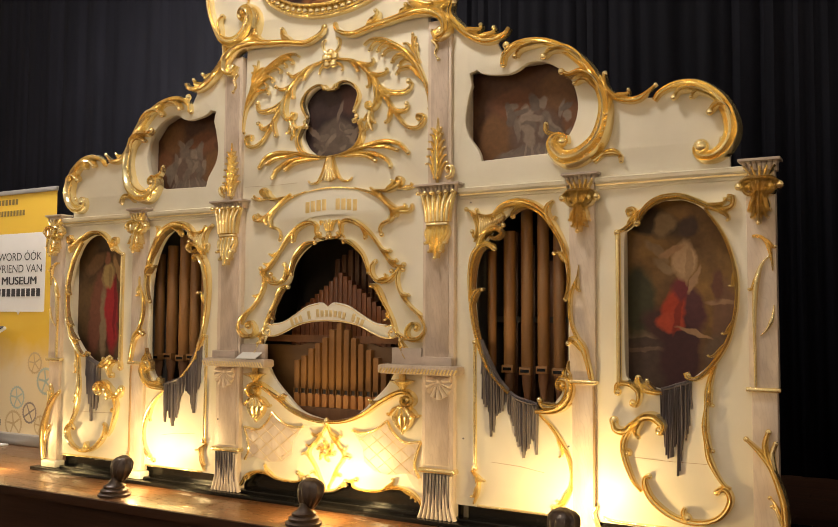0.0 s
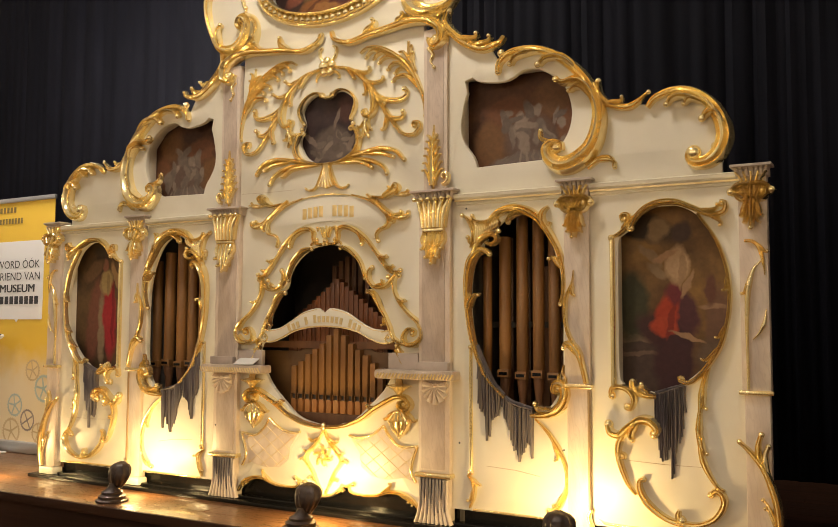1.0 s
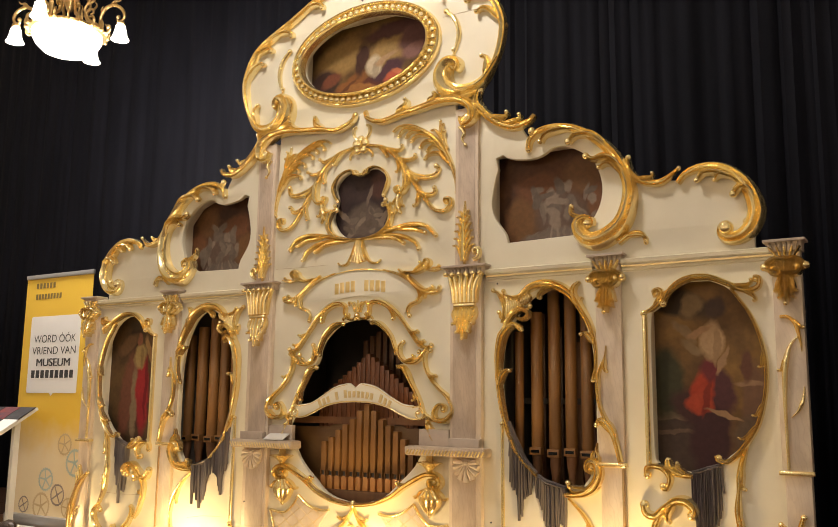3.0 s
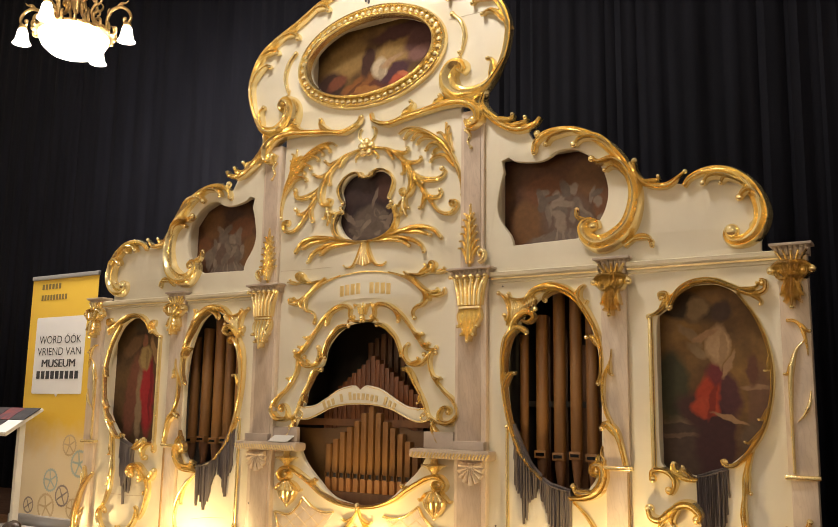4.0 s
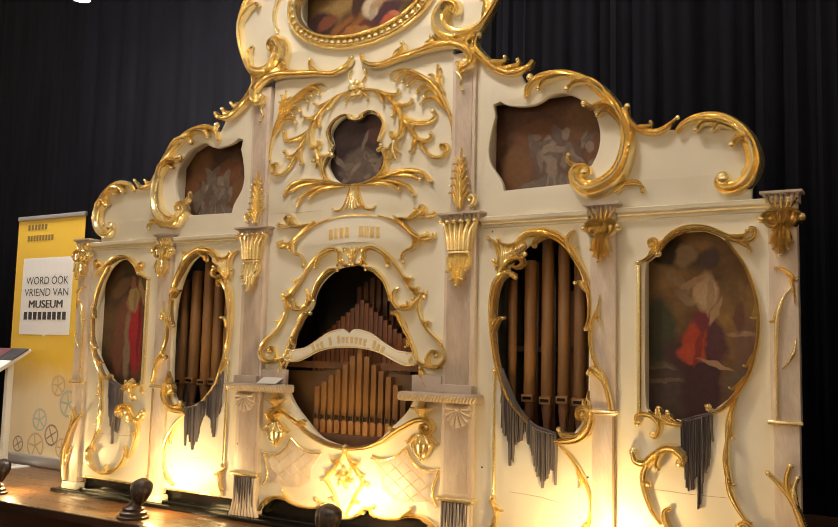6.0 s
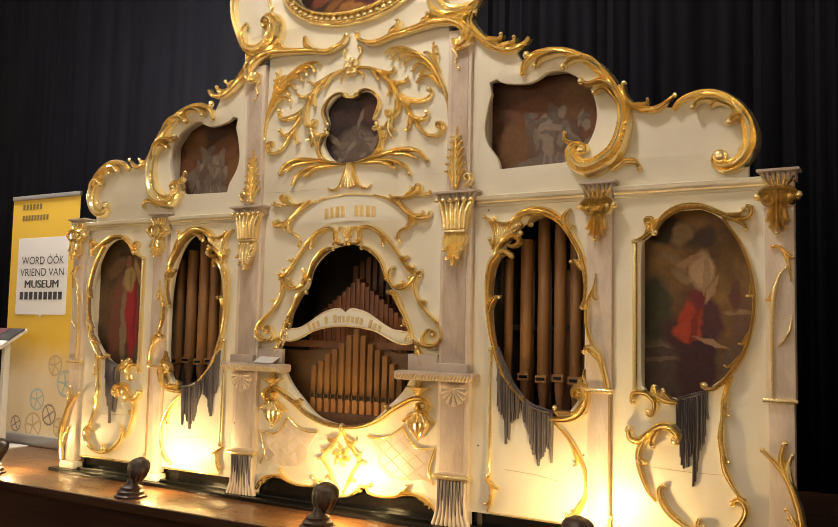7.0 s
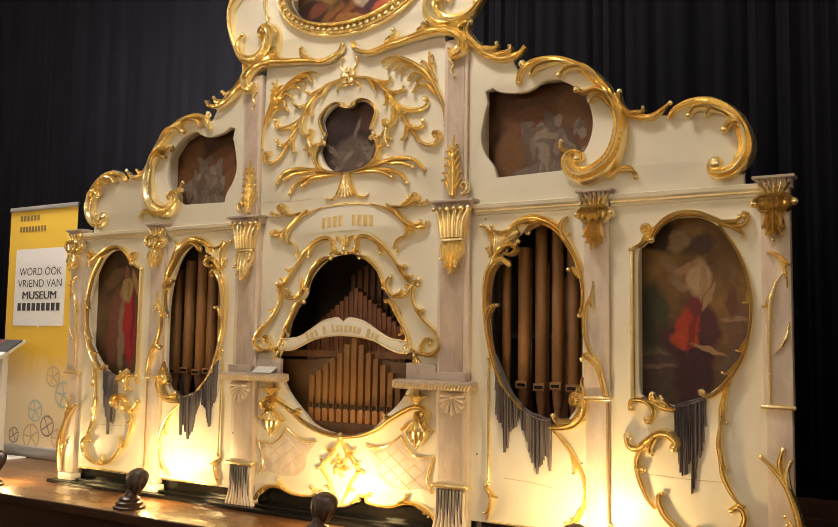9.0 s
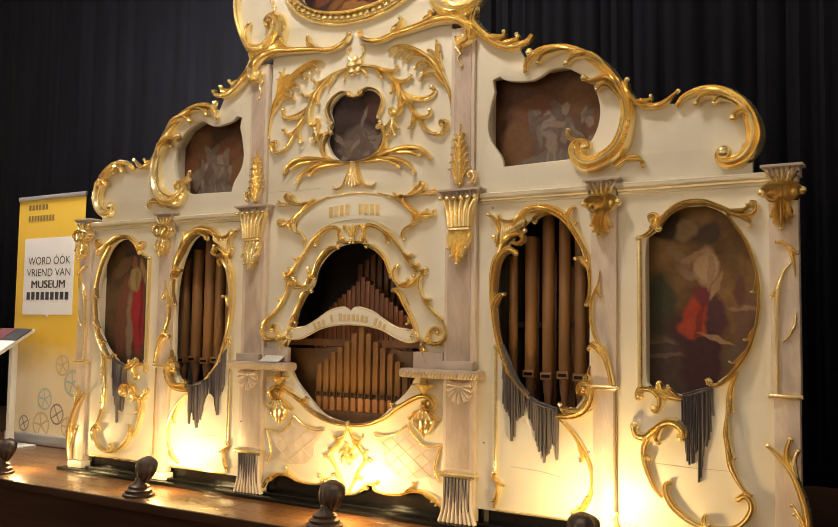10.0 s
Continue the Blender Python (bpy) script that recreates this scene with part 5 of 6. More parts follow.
def fringe(line, lengths, seed, width=0.009):
    """Carved grey drapery: a swagged hem and hanging strings of uneven length."""
    rng = random.Random(seed)
    bm = bmesh.new()
    pts = smooth_line(line, 60)
    sweep(bm, line, 0.016, 0.020, (0.8, 1.1, 0.8), FLUTED, -0.002)
    n = max(8, int(sum(abs((b - a).x) for a, b in zip(pts, pts[1:])) / (width * 0.80)))
    knot, run = 1.0, 0
    for i in range(n + 1):
        p = pts[round(60 * i / n)]
        f = i / n * (len(lengths) - 1)
        k = min(int(f), len(lengths) - 2)
        if run <= 0:
            knot, run = rng.uniform(0.72, 1.08), rng.choice((1, 2, 2, 3))
        run -= 1
        ln = (lengths[k] + (lengths[k + 1] - lengths[k]) * (f - k)) * knot * rng.uniform(0.95, 1.04)
        x = p.x + rng.uniform(-0.002, 0.002)
        sweep(bm, [(x, p.y), (x + rng.uniform(-0.003, 0.003), p.y - 0.5 * ln), (x + rng.uniform(-0.004, 0.004), p.y - ln)], width * rng.uniform(0.52, 0.75), rng.uniform(0.010, 0.026), (1, 1, 0.8), ROUND, -0.001, 6)
    return bm


both("fringe_drape", fringe([(0.900, 0.895), (0.925, 0.835), (0.953, 0.775), (0.99, 0.712), (1.041, 0.660)], (0.10, 0.30, 0.34, 0.31, 0.17, 0.06), 5), SLATE, pipe_panels, "slate-grey carved fringe")
both("fringe_drape", fringe([(1.048, 0.650), (1.086, 0.626), (1.135, 0.611), (1.190, 0.600)], (0.10, 0.19, 0.29, 0.21, 0.21), 6), SLATE, pipe_panels, "slate-grey carved fringe")

# painting bay
gilt("side_moulding", scrollwork([(1.577, 0.71), (1.577, 1.05), (1.577, 1.375)], 0.012, 0.024, (1, 1), (), (), ROUND), art_panels, "straight gilt moulding")
gilt("corner_hook", scrollwork([(1.572, 1.385), (1.615, 1.405), (1.655, 1.445), (1.655, 1.485), (1.625, 1.485), (1.63, 1.455)], 0.013, 0.030, (0.8, 1, 1.1, 0.8), ((0.5, -1, 0.05), (0.35, 1, 0.04)), ((1.64, 1.468, 0.016), (1.575, 1.385, 0.016)), y=-0.001), art_panels)
gilt("top_moulding", scrollwork([(1.665, 1.425), (1.70, 1.485), (1.77, 1.528), (1.86, 1.532), (1.94, 1.50), (2.01, 1.465), (2.065, 1.475), (2.072, 1.515), (2.05, 1.518)], 0.015, 0.036, (0.7, 1.2, 1.2, 1.1, 1.1, 0.8), ((0.70, 1, 0.05), (0.78, -1, 0.04)), ((1.665, 1.425, 0.018), (2.058, 1.51, 0.015)), y=-0.002), art_panels, "gilt moulding over the painting")
gilt("oval_moulding", scrollwork([(1.955, 1.475), (2.035, 1.35), (2.078, 1.20), (2.078, 1.06), (2.045, 0.92), (1.99, 0.825), (1.925, 0.755), (1.878, 0.752), (1.868, 0.775)], 0.013, 0.030, (0.6, 0.8, 0.9, 0.9, 1.2, 1.1), ((0.35, -1, 0.05), (0.60, -1, 0.05), (0.72, -1, 0.07)), ((1.875, 0.765, 0.015),), y=-0.001), art_panels, "gilt oval moulding")
gilt("lower_hook", scrollwork([(1.565, 0.675), (1.575, 0.715), (1.635, 0.715), (1.67, 0.675), (1.655, 0.625), (1.63, 0.63)], 0.016, 0.034, (0.8, 1, 1.2, 1, 0.7), ((0.45, 1, 0.05),), ((1.572, 0.68, 0.018), (1.638, 0.635, 0.016)), y=-0.002), art_panels)
gilt("lower_hook", scrollwork([(1.664, 0.748), (1.672, 0.718), (1.700, 0.698), (1.735, 0.688), (1.768, 0.684)], 0.020, 0.036, (0.9, 1.3, 1.2, 1.0, 0.6), ((-0.72, -1, 0.035),), ((1.666, 0.744, 0.016),), y=-0.003), art_panels)
both("fringe_drape", fringe([(1.762, 0.696), (1.80, 0.705), (1.886, 0.734)], (0.20, 0.27, 0.31, 0.35, 0.22, 0.16), 9, 0.0085), SLATE, art_panels, "slate-grey carved fringe")
gilt("s_strand", scrollwork([(2.0, 0.835), (1.976, 0.772), (1.963, 0.72), (1.953, 0.65), (1.946, 0.581), (1.947, 0.504), (1.958, 0.427), (1.987, 0.361), (2.019, 0.315), (2.045, 0.303)], 0.017, 0.028, (0.25, 0.9, 1.2, 0.7, 1.2, 0.8, 1.1, 0.8, 0.5), ((0.22, 1, 0.07), (0.55, 1, 0.07)), (), FLUTED, -0.001, spread=0.02), art_panels, "slender gilt S-strand")
bm = scrollwork([(1.989, 0.284), (2.008, 0.302), (2.034, 0.290), (2.043, 0.255), (2.024, 0.210), (1.984, 0.172), (1.916, 0.150), (1.831, 0.157), (1.771, 0.184), (1.718, 0.228), (1.690, 0.281), (1.690, 0.316), (1.708, 0.328)], 0.017, 0.032, (0.9, 1.1, 1.1, 1.0, 0.9, 1.1, 1.0, 1.1, 1.2, 1.1, 0.7), (), ((1.988, 0.284, 0.015), (1.706, 0.324, 0.014), (1.866, 0.166, 0.022)), FLUTED, -0.001)
sweep(bm, [(1.866, 0.160), (1.852, 0.185), (1.857, 0.207)], 0.016, 0.036, (1.0, 1.1, 0.7), FLUTED, -0.003, 8)
scrollwork([(1.672, 0.255), (1.640, 0.295), (1.618, 0.345), (1.600, 0.400), (1.596, 0.455), (1.618, 0.507), (1.677, 0.564)], 0.015, 0.030, (0.5, 0.9, 1.1, 1.2, 1.3, 1.1, 0.6), (), ((1.614, 0.420, 0.016),), FLUTED, -0.002, bm)
sweep(bm, [(1.595, 0.385), (1.607, 0.425), (1.626, 0.424), (1.624, 0.405)], 0.011, 0.032, (0.8, 1.1, 0.7), FLUTED, -0.003, 10)
gilt("lower_c_scroll", bm, art_panels, "gilt C-scroll at the foot")
gilt("crossing_scroll", scrollwork([(1.553, 0.556), (1.566, 0.518), (1.605, 0.511), (1.645, 0.545), (1.692, 0.578), (1.738, 0.578), (1.771, 0.546), (1.760, 0.516)], 0.023, 0.044, (0.8, 1.0, 1.1, 1.0, 1.2, 1.2, 0.8), ((-0.52, 1, 0.05),), ((1.555, 0.553, 0.022), (1.757, 0.522, 0.022)), y=-0.002), art_panels)
gilt("bottom_moulding", scrollwork([(1.50, 0.125), (1.56, 0.112), (1.80, 0.110), (2.08, 0.108)], 0.008, 0.016, (0.8, 1, 1), (), (), ROUND), art_panels)

# centre
bm = scrollwork([(0.095, 1.405), (0.13, 1.402), (0.169, 1.382), (0.222, 1.328), (0.25, 1.262), (0.252, 1.238)], 0.014, 0.034, (0.9, 1.3, 1.1, 0.9, 0.8, 0.6), (), ((0.095, 1.402, 0.013), (0.252, 1.236, 0.012)), y=-0.001)
scrollwork([(0.296, 1.290), (0.279, 1.268), (0.283, 1.225), (0.32, 1.190), (0.38, 1.190), (0.426, 1.228), (0.448, 1.262)], 0.014, 0.034, (0.8, 1.1, 1.0, 1.1, 1.0, 0.8), ((0.45, 1, 0.035),), ((0.298, 1.292, 0.014), (0.395, 1.240, 0.013)), y=-0.002, bm=bm)
gilt("arch_moulding", bm, CC, "gilt arch moulding")
bm = scrollwork([(0.055, 1.452), (0.072, 1.440), (0.082, 1.465), (0.080, 1.495), (0.115, 1.514), (0.178, 1.500), (0.255, 1.448), (0.315, 1.381), (0.365, 1.319), (0.413, 1.268), (0.455, 1.262)], 0.014, 0.034, (0.7, 0.9, 1.2, 1.3, 1.1, 0.9, 0.8, 0.9, 1.0, 0.9), ((0.72, 1, 0.035), (0.86, 1, 0.03)), ((0.062, 1.450, 0.014), (0.468, 1.272, 0.014), (0.462, 1.245, 0.013)), y=-0.001)
sweep(bm, [(0.145, 1.510), (0.19, 1.498), (0.226, 1.460), (0.238, 1.416)], 0.013, 0.032, (0.5, 1.1, 1.1, 0.7), FLUTED, -0.002, 12)
ball(bm, 0.238, -0.02, 1.416, 0.011, 0.014, 0.011, 8, 6)
gilt("outer_arch", bm, CC)
gilt("side_volute", scrollwork([(0.455, 1.255), (0.434, 1.218), (0.440, 1.158), (0.475, 1.098), (0.522, 1.049), (0.570, 1.012), (0.600, 0.970), (0.604, 0.930), (0.565, 0.894), (0.507, 0.896), (0.492, 0.932), (0.520, 0.972), (0.556, 0.962), (0.552, 0.940)], 0.014, 0.034, (0.7, 0.9, 0.8, 0.8, 1.0, 1.3, 1.5, 1.2, 0.9, 0.7), ((0.22, 1, 0.03),), ((0.545, 0.948, 0.017),), y=-0.002), CC, "gilt volute beside the arch")
gilt("inner_strand", scrollwork([(0.272, 1.168), (0.300, 1.162), (0.324, 1.138), (0.349, 1.088), (0.384, 1.032), (0.408, 0.982), (0.432, 0.925), (0.49, 0.893)], 0.014, 0.032, (1.2, 1.3, 1.0, 0.9, 1.0, 0.9, 0.8), ((0.50, -1, 0.03),), ((0.272, 1.167, 0.014),), y=-0.001), CC)
gilt("hood_scroll", scrollwork([(0.16, 1.688), (0.272, 1.651), (0.357, 1.600), (0.398, 1.551), (0.393, 1.505), (0.345, 1.488), (0.322, 1.462), (0.330, 1.430)], 0.012, 0.028, (0.3, 0.8, 1.0, 1.2, 1.2, 1.0, 0.7), ((-0.45, -1, 0.03),), ((0.333, 1.430, 0.013),), y=-0.001), CC)
gilt("hood_leaf", scrollwork([(0.262, 1.680), (0.330, 1.628), (0.394, 1.574), (0.464, 1.544), (0.512, 1.552), (0.516, 1.572)], 0.017, 0.034, (0.5, 1.0, 1.2, 1.2, 0.7), ((0.60, -1, 0.03), (0.7, 1, 0.03)), ((0.515, 1.570, 0.013),), y=-0.001), CC)
gilt("cornice_scroll", scrollwork([(0.30, 1.665), (0.37, 1.655), (0.43, 1.675), (0.46, 1.70), (0.44, 1.72), (0.425, 1.70)], 0.014, 0.036, (0.5, 1, 1.1, 0.8), ((0.35, 1, 0.04),), ((0.44, 1.705, 0.014),), y=-0.004), UU)
gilt("cornice_sprig", scrollwork([(0.43, 1.665), (0.49, 1.66), (0.535, 1.672)], 0.010, 0.024, (0.5, 1, 0.6), ((0.4, 1, 0.04),), (), ROUND, -0.004), UU)
bm = bmesh.new()
for k in range(5):
    q = (k - 2) * 0.017
    sweep(bm, [(q * 0.5, 1.462), (q * 0.9, 1.50), (q * 1.5, 1.528 - abs(k - 2) * 0.006)], 0.0060, 0.022, (0.8, 1.1, 0.6), ROUND, 0.0, 6)
for s in (-1, 1):
    sweep(bm, [(s * 0.012, 1.432), (s * 0.045, 1.427), (s * 0.085, 1.436), (s * 0.10, 1.422)], 0.010, 0.024, (0.7, 1.2, 0.6), FLUTED)
    sweep(bm, [(s * 0.035, 1.515), (s * 0.06, 1.52), (s * 0.058, 1.498)], 0.006, 0.018, (1, 1, 0.7), ROUND)
ball(bm, 0, -0.012, 1.445, 0.016, 0.018, 0.016, 10, 8)
for s in (-1, 1):
    ball(bm, s * 0.012, -0.012, 1.425, 0.010, 0.012, 0.010, 8, 6)
part("keystone", bm, GOLD, centre, "gilt shell keystone")

# raised name hood; the lettering is a row of plain gilt bars
hood_out = [tuple(p) for p in smooth_line([(0.0, 1.695), (0.12, 1.685), (0.23, 1.660), (0.33, 1.612), (0.388, 1.548), (0.340, 1.482)], 20)]
hood_in = [tuple(p) for p in smooth_line([(0.30, 1.44), (0.22, 1.505), (0.12, 1.54), (0.0, 1.55)], 14)]
half = hood_out + hood_in
hood = organ_part("name_hood", plate(mirror_loop(half), (), -0.010, 0.012, 0.003), CREAM, "raised cream arched board")
part("hood_line", scrollwork([(-0.30, 1.634), (-0.19, 1.674), (-0.06, 1.695), (0.06, 1.695), (0.19, 1.674), (0.30, 1.634)], 0.005, 0.016, (0.6, 1, 0.6), (), (), ROUND, -0.004), GOLD, hood)
for x0, count, start in ((-0.155, 4, 0), (0.045, 4, 0)):
    for i in range(count):
        x = x0 + i * 0.037
        z = 1.607 - 0.45 * (x + 0.012) ** 2
        bm = boxed(x - 0.002, x + 0.024, -0.0130, -0.0095, z - 0.030, z + 0.030, bevel=0.001)
        part("lettering_bar", bm, GILT_PAINT, hood, "pale gilt bar in place of a letter")

# ribbon across the opening
rib_half = [(0.0, 1.055), (0.03, 1.078), (0.06, 1.08), (0.14, 1.06), (0.22, 1.015), (0.30, 0.975), (0.37, 0.965), (0.42, 0.945), (0.435, 0.915), (0.41, 0.895), (0.35, 0.895), (0.28, 0.92), (0.20, 0.955), (0.10, 0.975), (0.0, 0.98)]
ribbon = organ_part("ribbon_board", plate(mirror_loop([tuple(p) for p in smooth_line(rib_half, 44)]), (), -0.018, 0.016, 0.003), CREAM, "cream ribbon board across the centre opening")
bm = bmesh.new()
sweep(bm, [(0.0, 0.985), (0.10, 0.98), (0.20, 0.96), (0.28, 0.925), (0.35, 0.90), (0.41, 0.90), (0.425, 0.925), (0.405, 0.945), (0.385, 0.93)], 0.004, 0.007, (1, 1), ROUND, -0.018)
sweep(bm, [(0.05, 1.074), (0.14, 1.053), (0.22, 1.008), (0.30, 0.968), (0.37, 0.958)], 0.003, 0.005, (1, 1), ROUND, -0.018)
both("ribbon_line", bm, GOLD_LINE, (ribbon, ribbon), "thin gilt outline")
for i in range(17):
    x = -0.232 + i * 0.0285
    if i in (3, 5, 13):
        continue
    z = 1.022 - 0.95 * x * x
    bar = part("lettering_bar", boxed(-0.009, 0.009, -0.002, 0.002, -0.017, 0.017 if i not in (0, 4, 6, 14) else 0.026, bevel=0.001), GOLD_LINE, ribbon, "dull gilt bar in place of a letter")
    bar.matrix_basis = pose(x, -0.0195, z, 0, math.degrees(math.atan(1.9 * x)), 0)

gilt("ribbon_curl", scrollwork([(0.365, 0.955), (0.40, 0.962), (0.432, 0.94), (0.43, 0.908), (0.40, 0.90), (0.385, 0.922), (0.402, 0.935)], 0.0065, 0.012, (0.5, 1, 1, 0.7), (), ((0.404, 0.928, 0.008),), ROUND, -0.018), (ribbon, ribbon), "small gilt curl")
gilt("edge_curl", scrollwork([(0.445, 0.885), (0.468, 0.862), (0.474, 0.83), (0.458, 0.805), (0.438, 0.812)], 0.010, 0.022, (0.7, 1.1, 1, 0.6), ((0.3, 1, 0.025),), ((0.442, 0.812, 0.011), (0.445, 0.887, 0.011)), ROUND, -0.001), CC)
# below the shelves
gilt("lower_edge", scrollwork([(0.0, 0.450), (0.060, 0.452), (0.148, 0.468), (0.244, 0.508), (0.314, 0.556), (0.400, 0.604), (0.46, 0.628), (0.512, 0.622), (0.537, 0.590), (0.512, 0.563), (0.472, 0.570), (0.466, 0.596), (0.492, 0.602)], 0.016, 0.038, (0.9, 0.9, 1.0, 1.1, 1.2, 1.2, 1.1, 0.8), ((-0.48, -1, 0.03),), ((0.494, 0.592, 0.015),), y=-0.001), CC, "gilt lower edge of the opening ending in a volute")
bm = turned(bmesh.new(), [(0.010, 0.640), (0.018, 0.650), (0.030, 0.664), (0.058, 0.680), (0.072, 0.686), (0.050, 0.690), (0.020, 0.694), (0.016, 0.722)], 0.477, -0.03, 20, 0.09, 8)
gilt("shelf_bracket", bm, CC, "gilt fluted cup under the shelf")
bm = bmesh.new()
for q in (-2, 2, -1, 1, 0):
    sweep(bm, [(0.474 + q * 0.008, 0.556), (0.474 + q * 0.023, 0.512), (0.474 + q * 0.015, 0.464), (0.474, 0.428)], 0.016, 0.056 - 0.009 * abs(q), (0.7, 1.1, 0.9, 0.3), ROUND, -0.004, 12)
for s in (-1, 1):
    sweep(bm, [(0.474 + s * 0.020, 0.556), (0.474 + s * 0.058, 0.530), (0.474 + s * 0.082, 0.508), (0.474 + s * 0.096, 0.518)], 0.013, 0.036, (0.7, 1.2, 0.9, 0.4), FLUTED, -0.003, 12)
ball(bm, 0.474, -0.02, 0.428, 0.009, 0.012, 0.012, 8, 6)
gilt("pendant_leaf", bm, CC, "gilt hanging bud with ribbed petals")
gilt("opening_curl", scrollwork([(0.475, 0.90), (0.452, 0.87), (0.468, 0.83), (0.50, 0.80), (0.488, 0.775)], 0.011, 0.026, (0.6, 1.2, 1, 0.6), ((0.3, 1, 0.04), (0.6, -1, 0.04)), ((0.49, 0.775, 0.012),), y=-0.002), CC)
# diamond ornament
bm = bmesh.new()
for s in (-1, 1):
    sweep(bm, [(0, 0.435), (s * 0.035, 0.375), (s * 0.115, 0.285), (s * 0.07, 0.21), (s * 0.012, 0.10)], 0.012, 0.026, (0.8, 1, 1.2, 1, 0.6), FLUTED)
    for z, x, l in ((0.39, 0.03, 0.055), (0.325, 0.080, 0.040), (0.26, 0.105, 0.042), (0.165, 0.05, 0.040)):
        leaf(bm, (s * x, z), (s * 0.7, -0.5 if z > 0.28 else 0.6), s if z > 0.28 else -s, l, 0.010, 0.024)
    sweep(bm, [(s * 0.01, 0.11), (s * 0.05, 0.165), (s * 0.055, 0.20)], 0.009, 0.02, (0.7, 1, 0.5), ROUND)
for k in range(6):
    a = radians(60 * k + 30)
    leaf(bm, (0.014 * math.cos(a), 0.295 + 0.014 * math.sin(a)), (math.cos(a), math.sin(a)), 1, 0.036, 0.010, 0.024)
ball(bm, 0, -0.014, 0.295, 0.018, 0.018, 0.018)
ball(bm, 0, -0.012, 0.45, 0.018, 0.02, 0.024)
part("diamond_ornament", bm, GOLD, centre, "gilt pierced diamond ornament")
# hem edge
gilt("hem_scroll", scrollwork([(0.0, 0.085), (0.06, 0.10), (0.115, 0.145)], 0.010, 0.022, (1, 1, 0.8), ((0.7, -1, 0.04),), ((0.12, 0.148, 0.014),), ROUND), CC)
gilt("hem_scroll", scrollwork([(0.185, 0.165), (0.165, 0.145), (0.18, 0.122), (0.25, 0.115), (0.33, 0.122), (0.41, 0.147), (0.49, 0.143), (0.55, 0.115), (0.59, 0.06)], 0.011, 0.024, (0.7, 0.7, 0.9, 1.2, 1.1, 0.8), ((0.02, -1, 0.03), (0.5, 1, 0.06), (0.72, -1, 0.05), (0.8, -1, 0.04)), ((0.188, 0.165, 0.014),), FLUTED), CC, "gilt hem of the centre panel")
# lattice panels
LATTICE = [(0.16, 0.412), (0.22, 0.405), (0.30, 0.425), (0.372, 0.475), (0.405, 0.425), (0.47, 0.378), (0.57, 0.385), (0.545, 0.32), (0.535, 0.26), (0.562, 0.205), (0.50, 0.225), (0.40, 0.205), (0.30, 0.215), (0.235, 0.26), (0.225, 0.33)]
lat = pair("lattice_panel", plate(LATTICE, (), -0.006, 0.007, 0.002), MARBLE_PALE, "pinkish lattice panel with gilt strips")
bm = bmesh.new()
sweep(bm, LATTICE[:4], 0.007, 0.014, (1, 1), ROUND, -0.004), sweep(bm, LATTICE[3:7], 0.007, 0.014, (1, 1), ROUND, -0.004), sweep(bm, LATTICE[6:10], 0.007, 0.014, (1, 1), ROUND, -0.004)
both("lattice_frame", bm, GOLD, lat)


def inside(x, z, loop):
    hit = False
    for (x0, z0), (x1, z1) in zip(loop, loop[1:] + loop[:1]):
        if (z0 > z) != (z1 > z) and x < (x1 - x0) * (z - z0) / (z1 - z0) + x0:
            hit = not hit
    return hit


for d in (1, -1):
    for k in range(-12, 26):
        c = k * 0.072
        run = []
        for j in range(90):
            x = 0.15 + j * 0.005
            z = 0.30 + d * 0.75 * (x - 0.36) + (c - 0.25)
            if inside(x, z, LATTICE):
                run.append((x, z))
            elif len(run) > 3:
                bm = bmesh.new()
                sweep(bm, [run[0], run[-1]], 0.0024, 0.005, (1, 1), ROUND, -0.006, 2)
                both("lattice_strip", bm, GOLD_LINE, lat)
                run = []
            else:
                run = []

# ---- things on and about the stage ----


def footlight(x, y):
    lamp_ob = tagged(new("footlight"), "dark bronze shell footlight on a stepped round base on the stage", "footlight", "footlights along the stage edge")
    lamp_ob.location = (x, y, 0)
    bm = turned(bmesh.new(), [(0.088, 0.0), (0.090, 0.012), (0.074, 0.020), (0.076, 0.034), (0.058, 0.044), (0.060, 0.056), (0.038, 0.066), (0.022, 0.085), (0.018, 0.10)], 0, 0, 28)
    part("base", bm, BRONZE, lamp_ob, "stepped round bronze base")
    bm = bmesh.new()
    rows, cols = 10, 20
    grid = []
    for i in range(rows + 1):
        v = i / rows
        wide = 0.020 + 0.050 * math.sin(math.pi * min(1, v * 0.72 + 0.06)) ** 0.9
        if v > 0.75:
            wide *= math.sqrt(max(0.03, 1 - ((v - 0.75) / 0.25) ** 2))
        line = []
        for j in range(cols + 1):
            u = -1 + 2 * j / cols
            rib = 1 + 0.07 * math.cos(7 * math.pi * u + 2.2 * v)
            a = u * radians(105)
            line.append(bm.verts.new((wide * math.sin(a) * rib + 0.012 * math.sin(3 * v), 0.035 - wide * 0.85 * math.cos(a) * rib + 0.03 * v * v, 0.070 + 0.145 * v)))
        grid.append(line)
    for a, b in zip(grid, grid[1:]):
        for j in range(cols):
            bm.faces.new((a[j], a[j + 1], b[j + 1], b[j]))
    shell = part("shade", bm, BRONZE, lamp_ob, "ribbed bronze shell shade")
    mod = shell.modifiers.new("thick", "SOLIDIFY")
    mod.thickness = 0.006
    return lamp_ob


for lx, ly in FOOTLIGHTS:
    footlight(lx, ly)


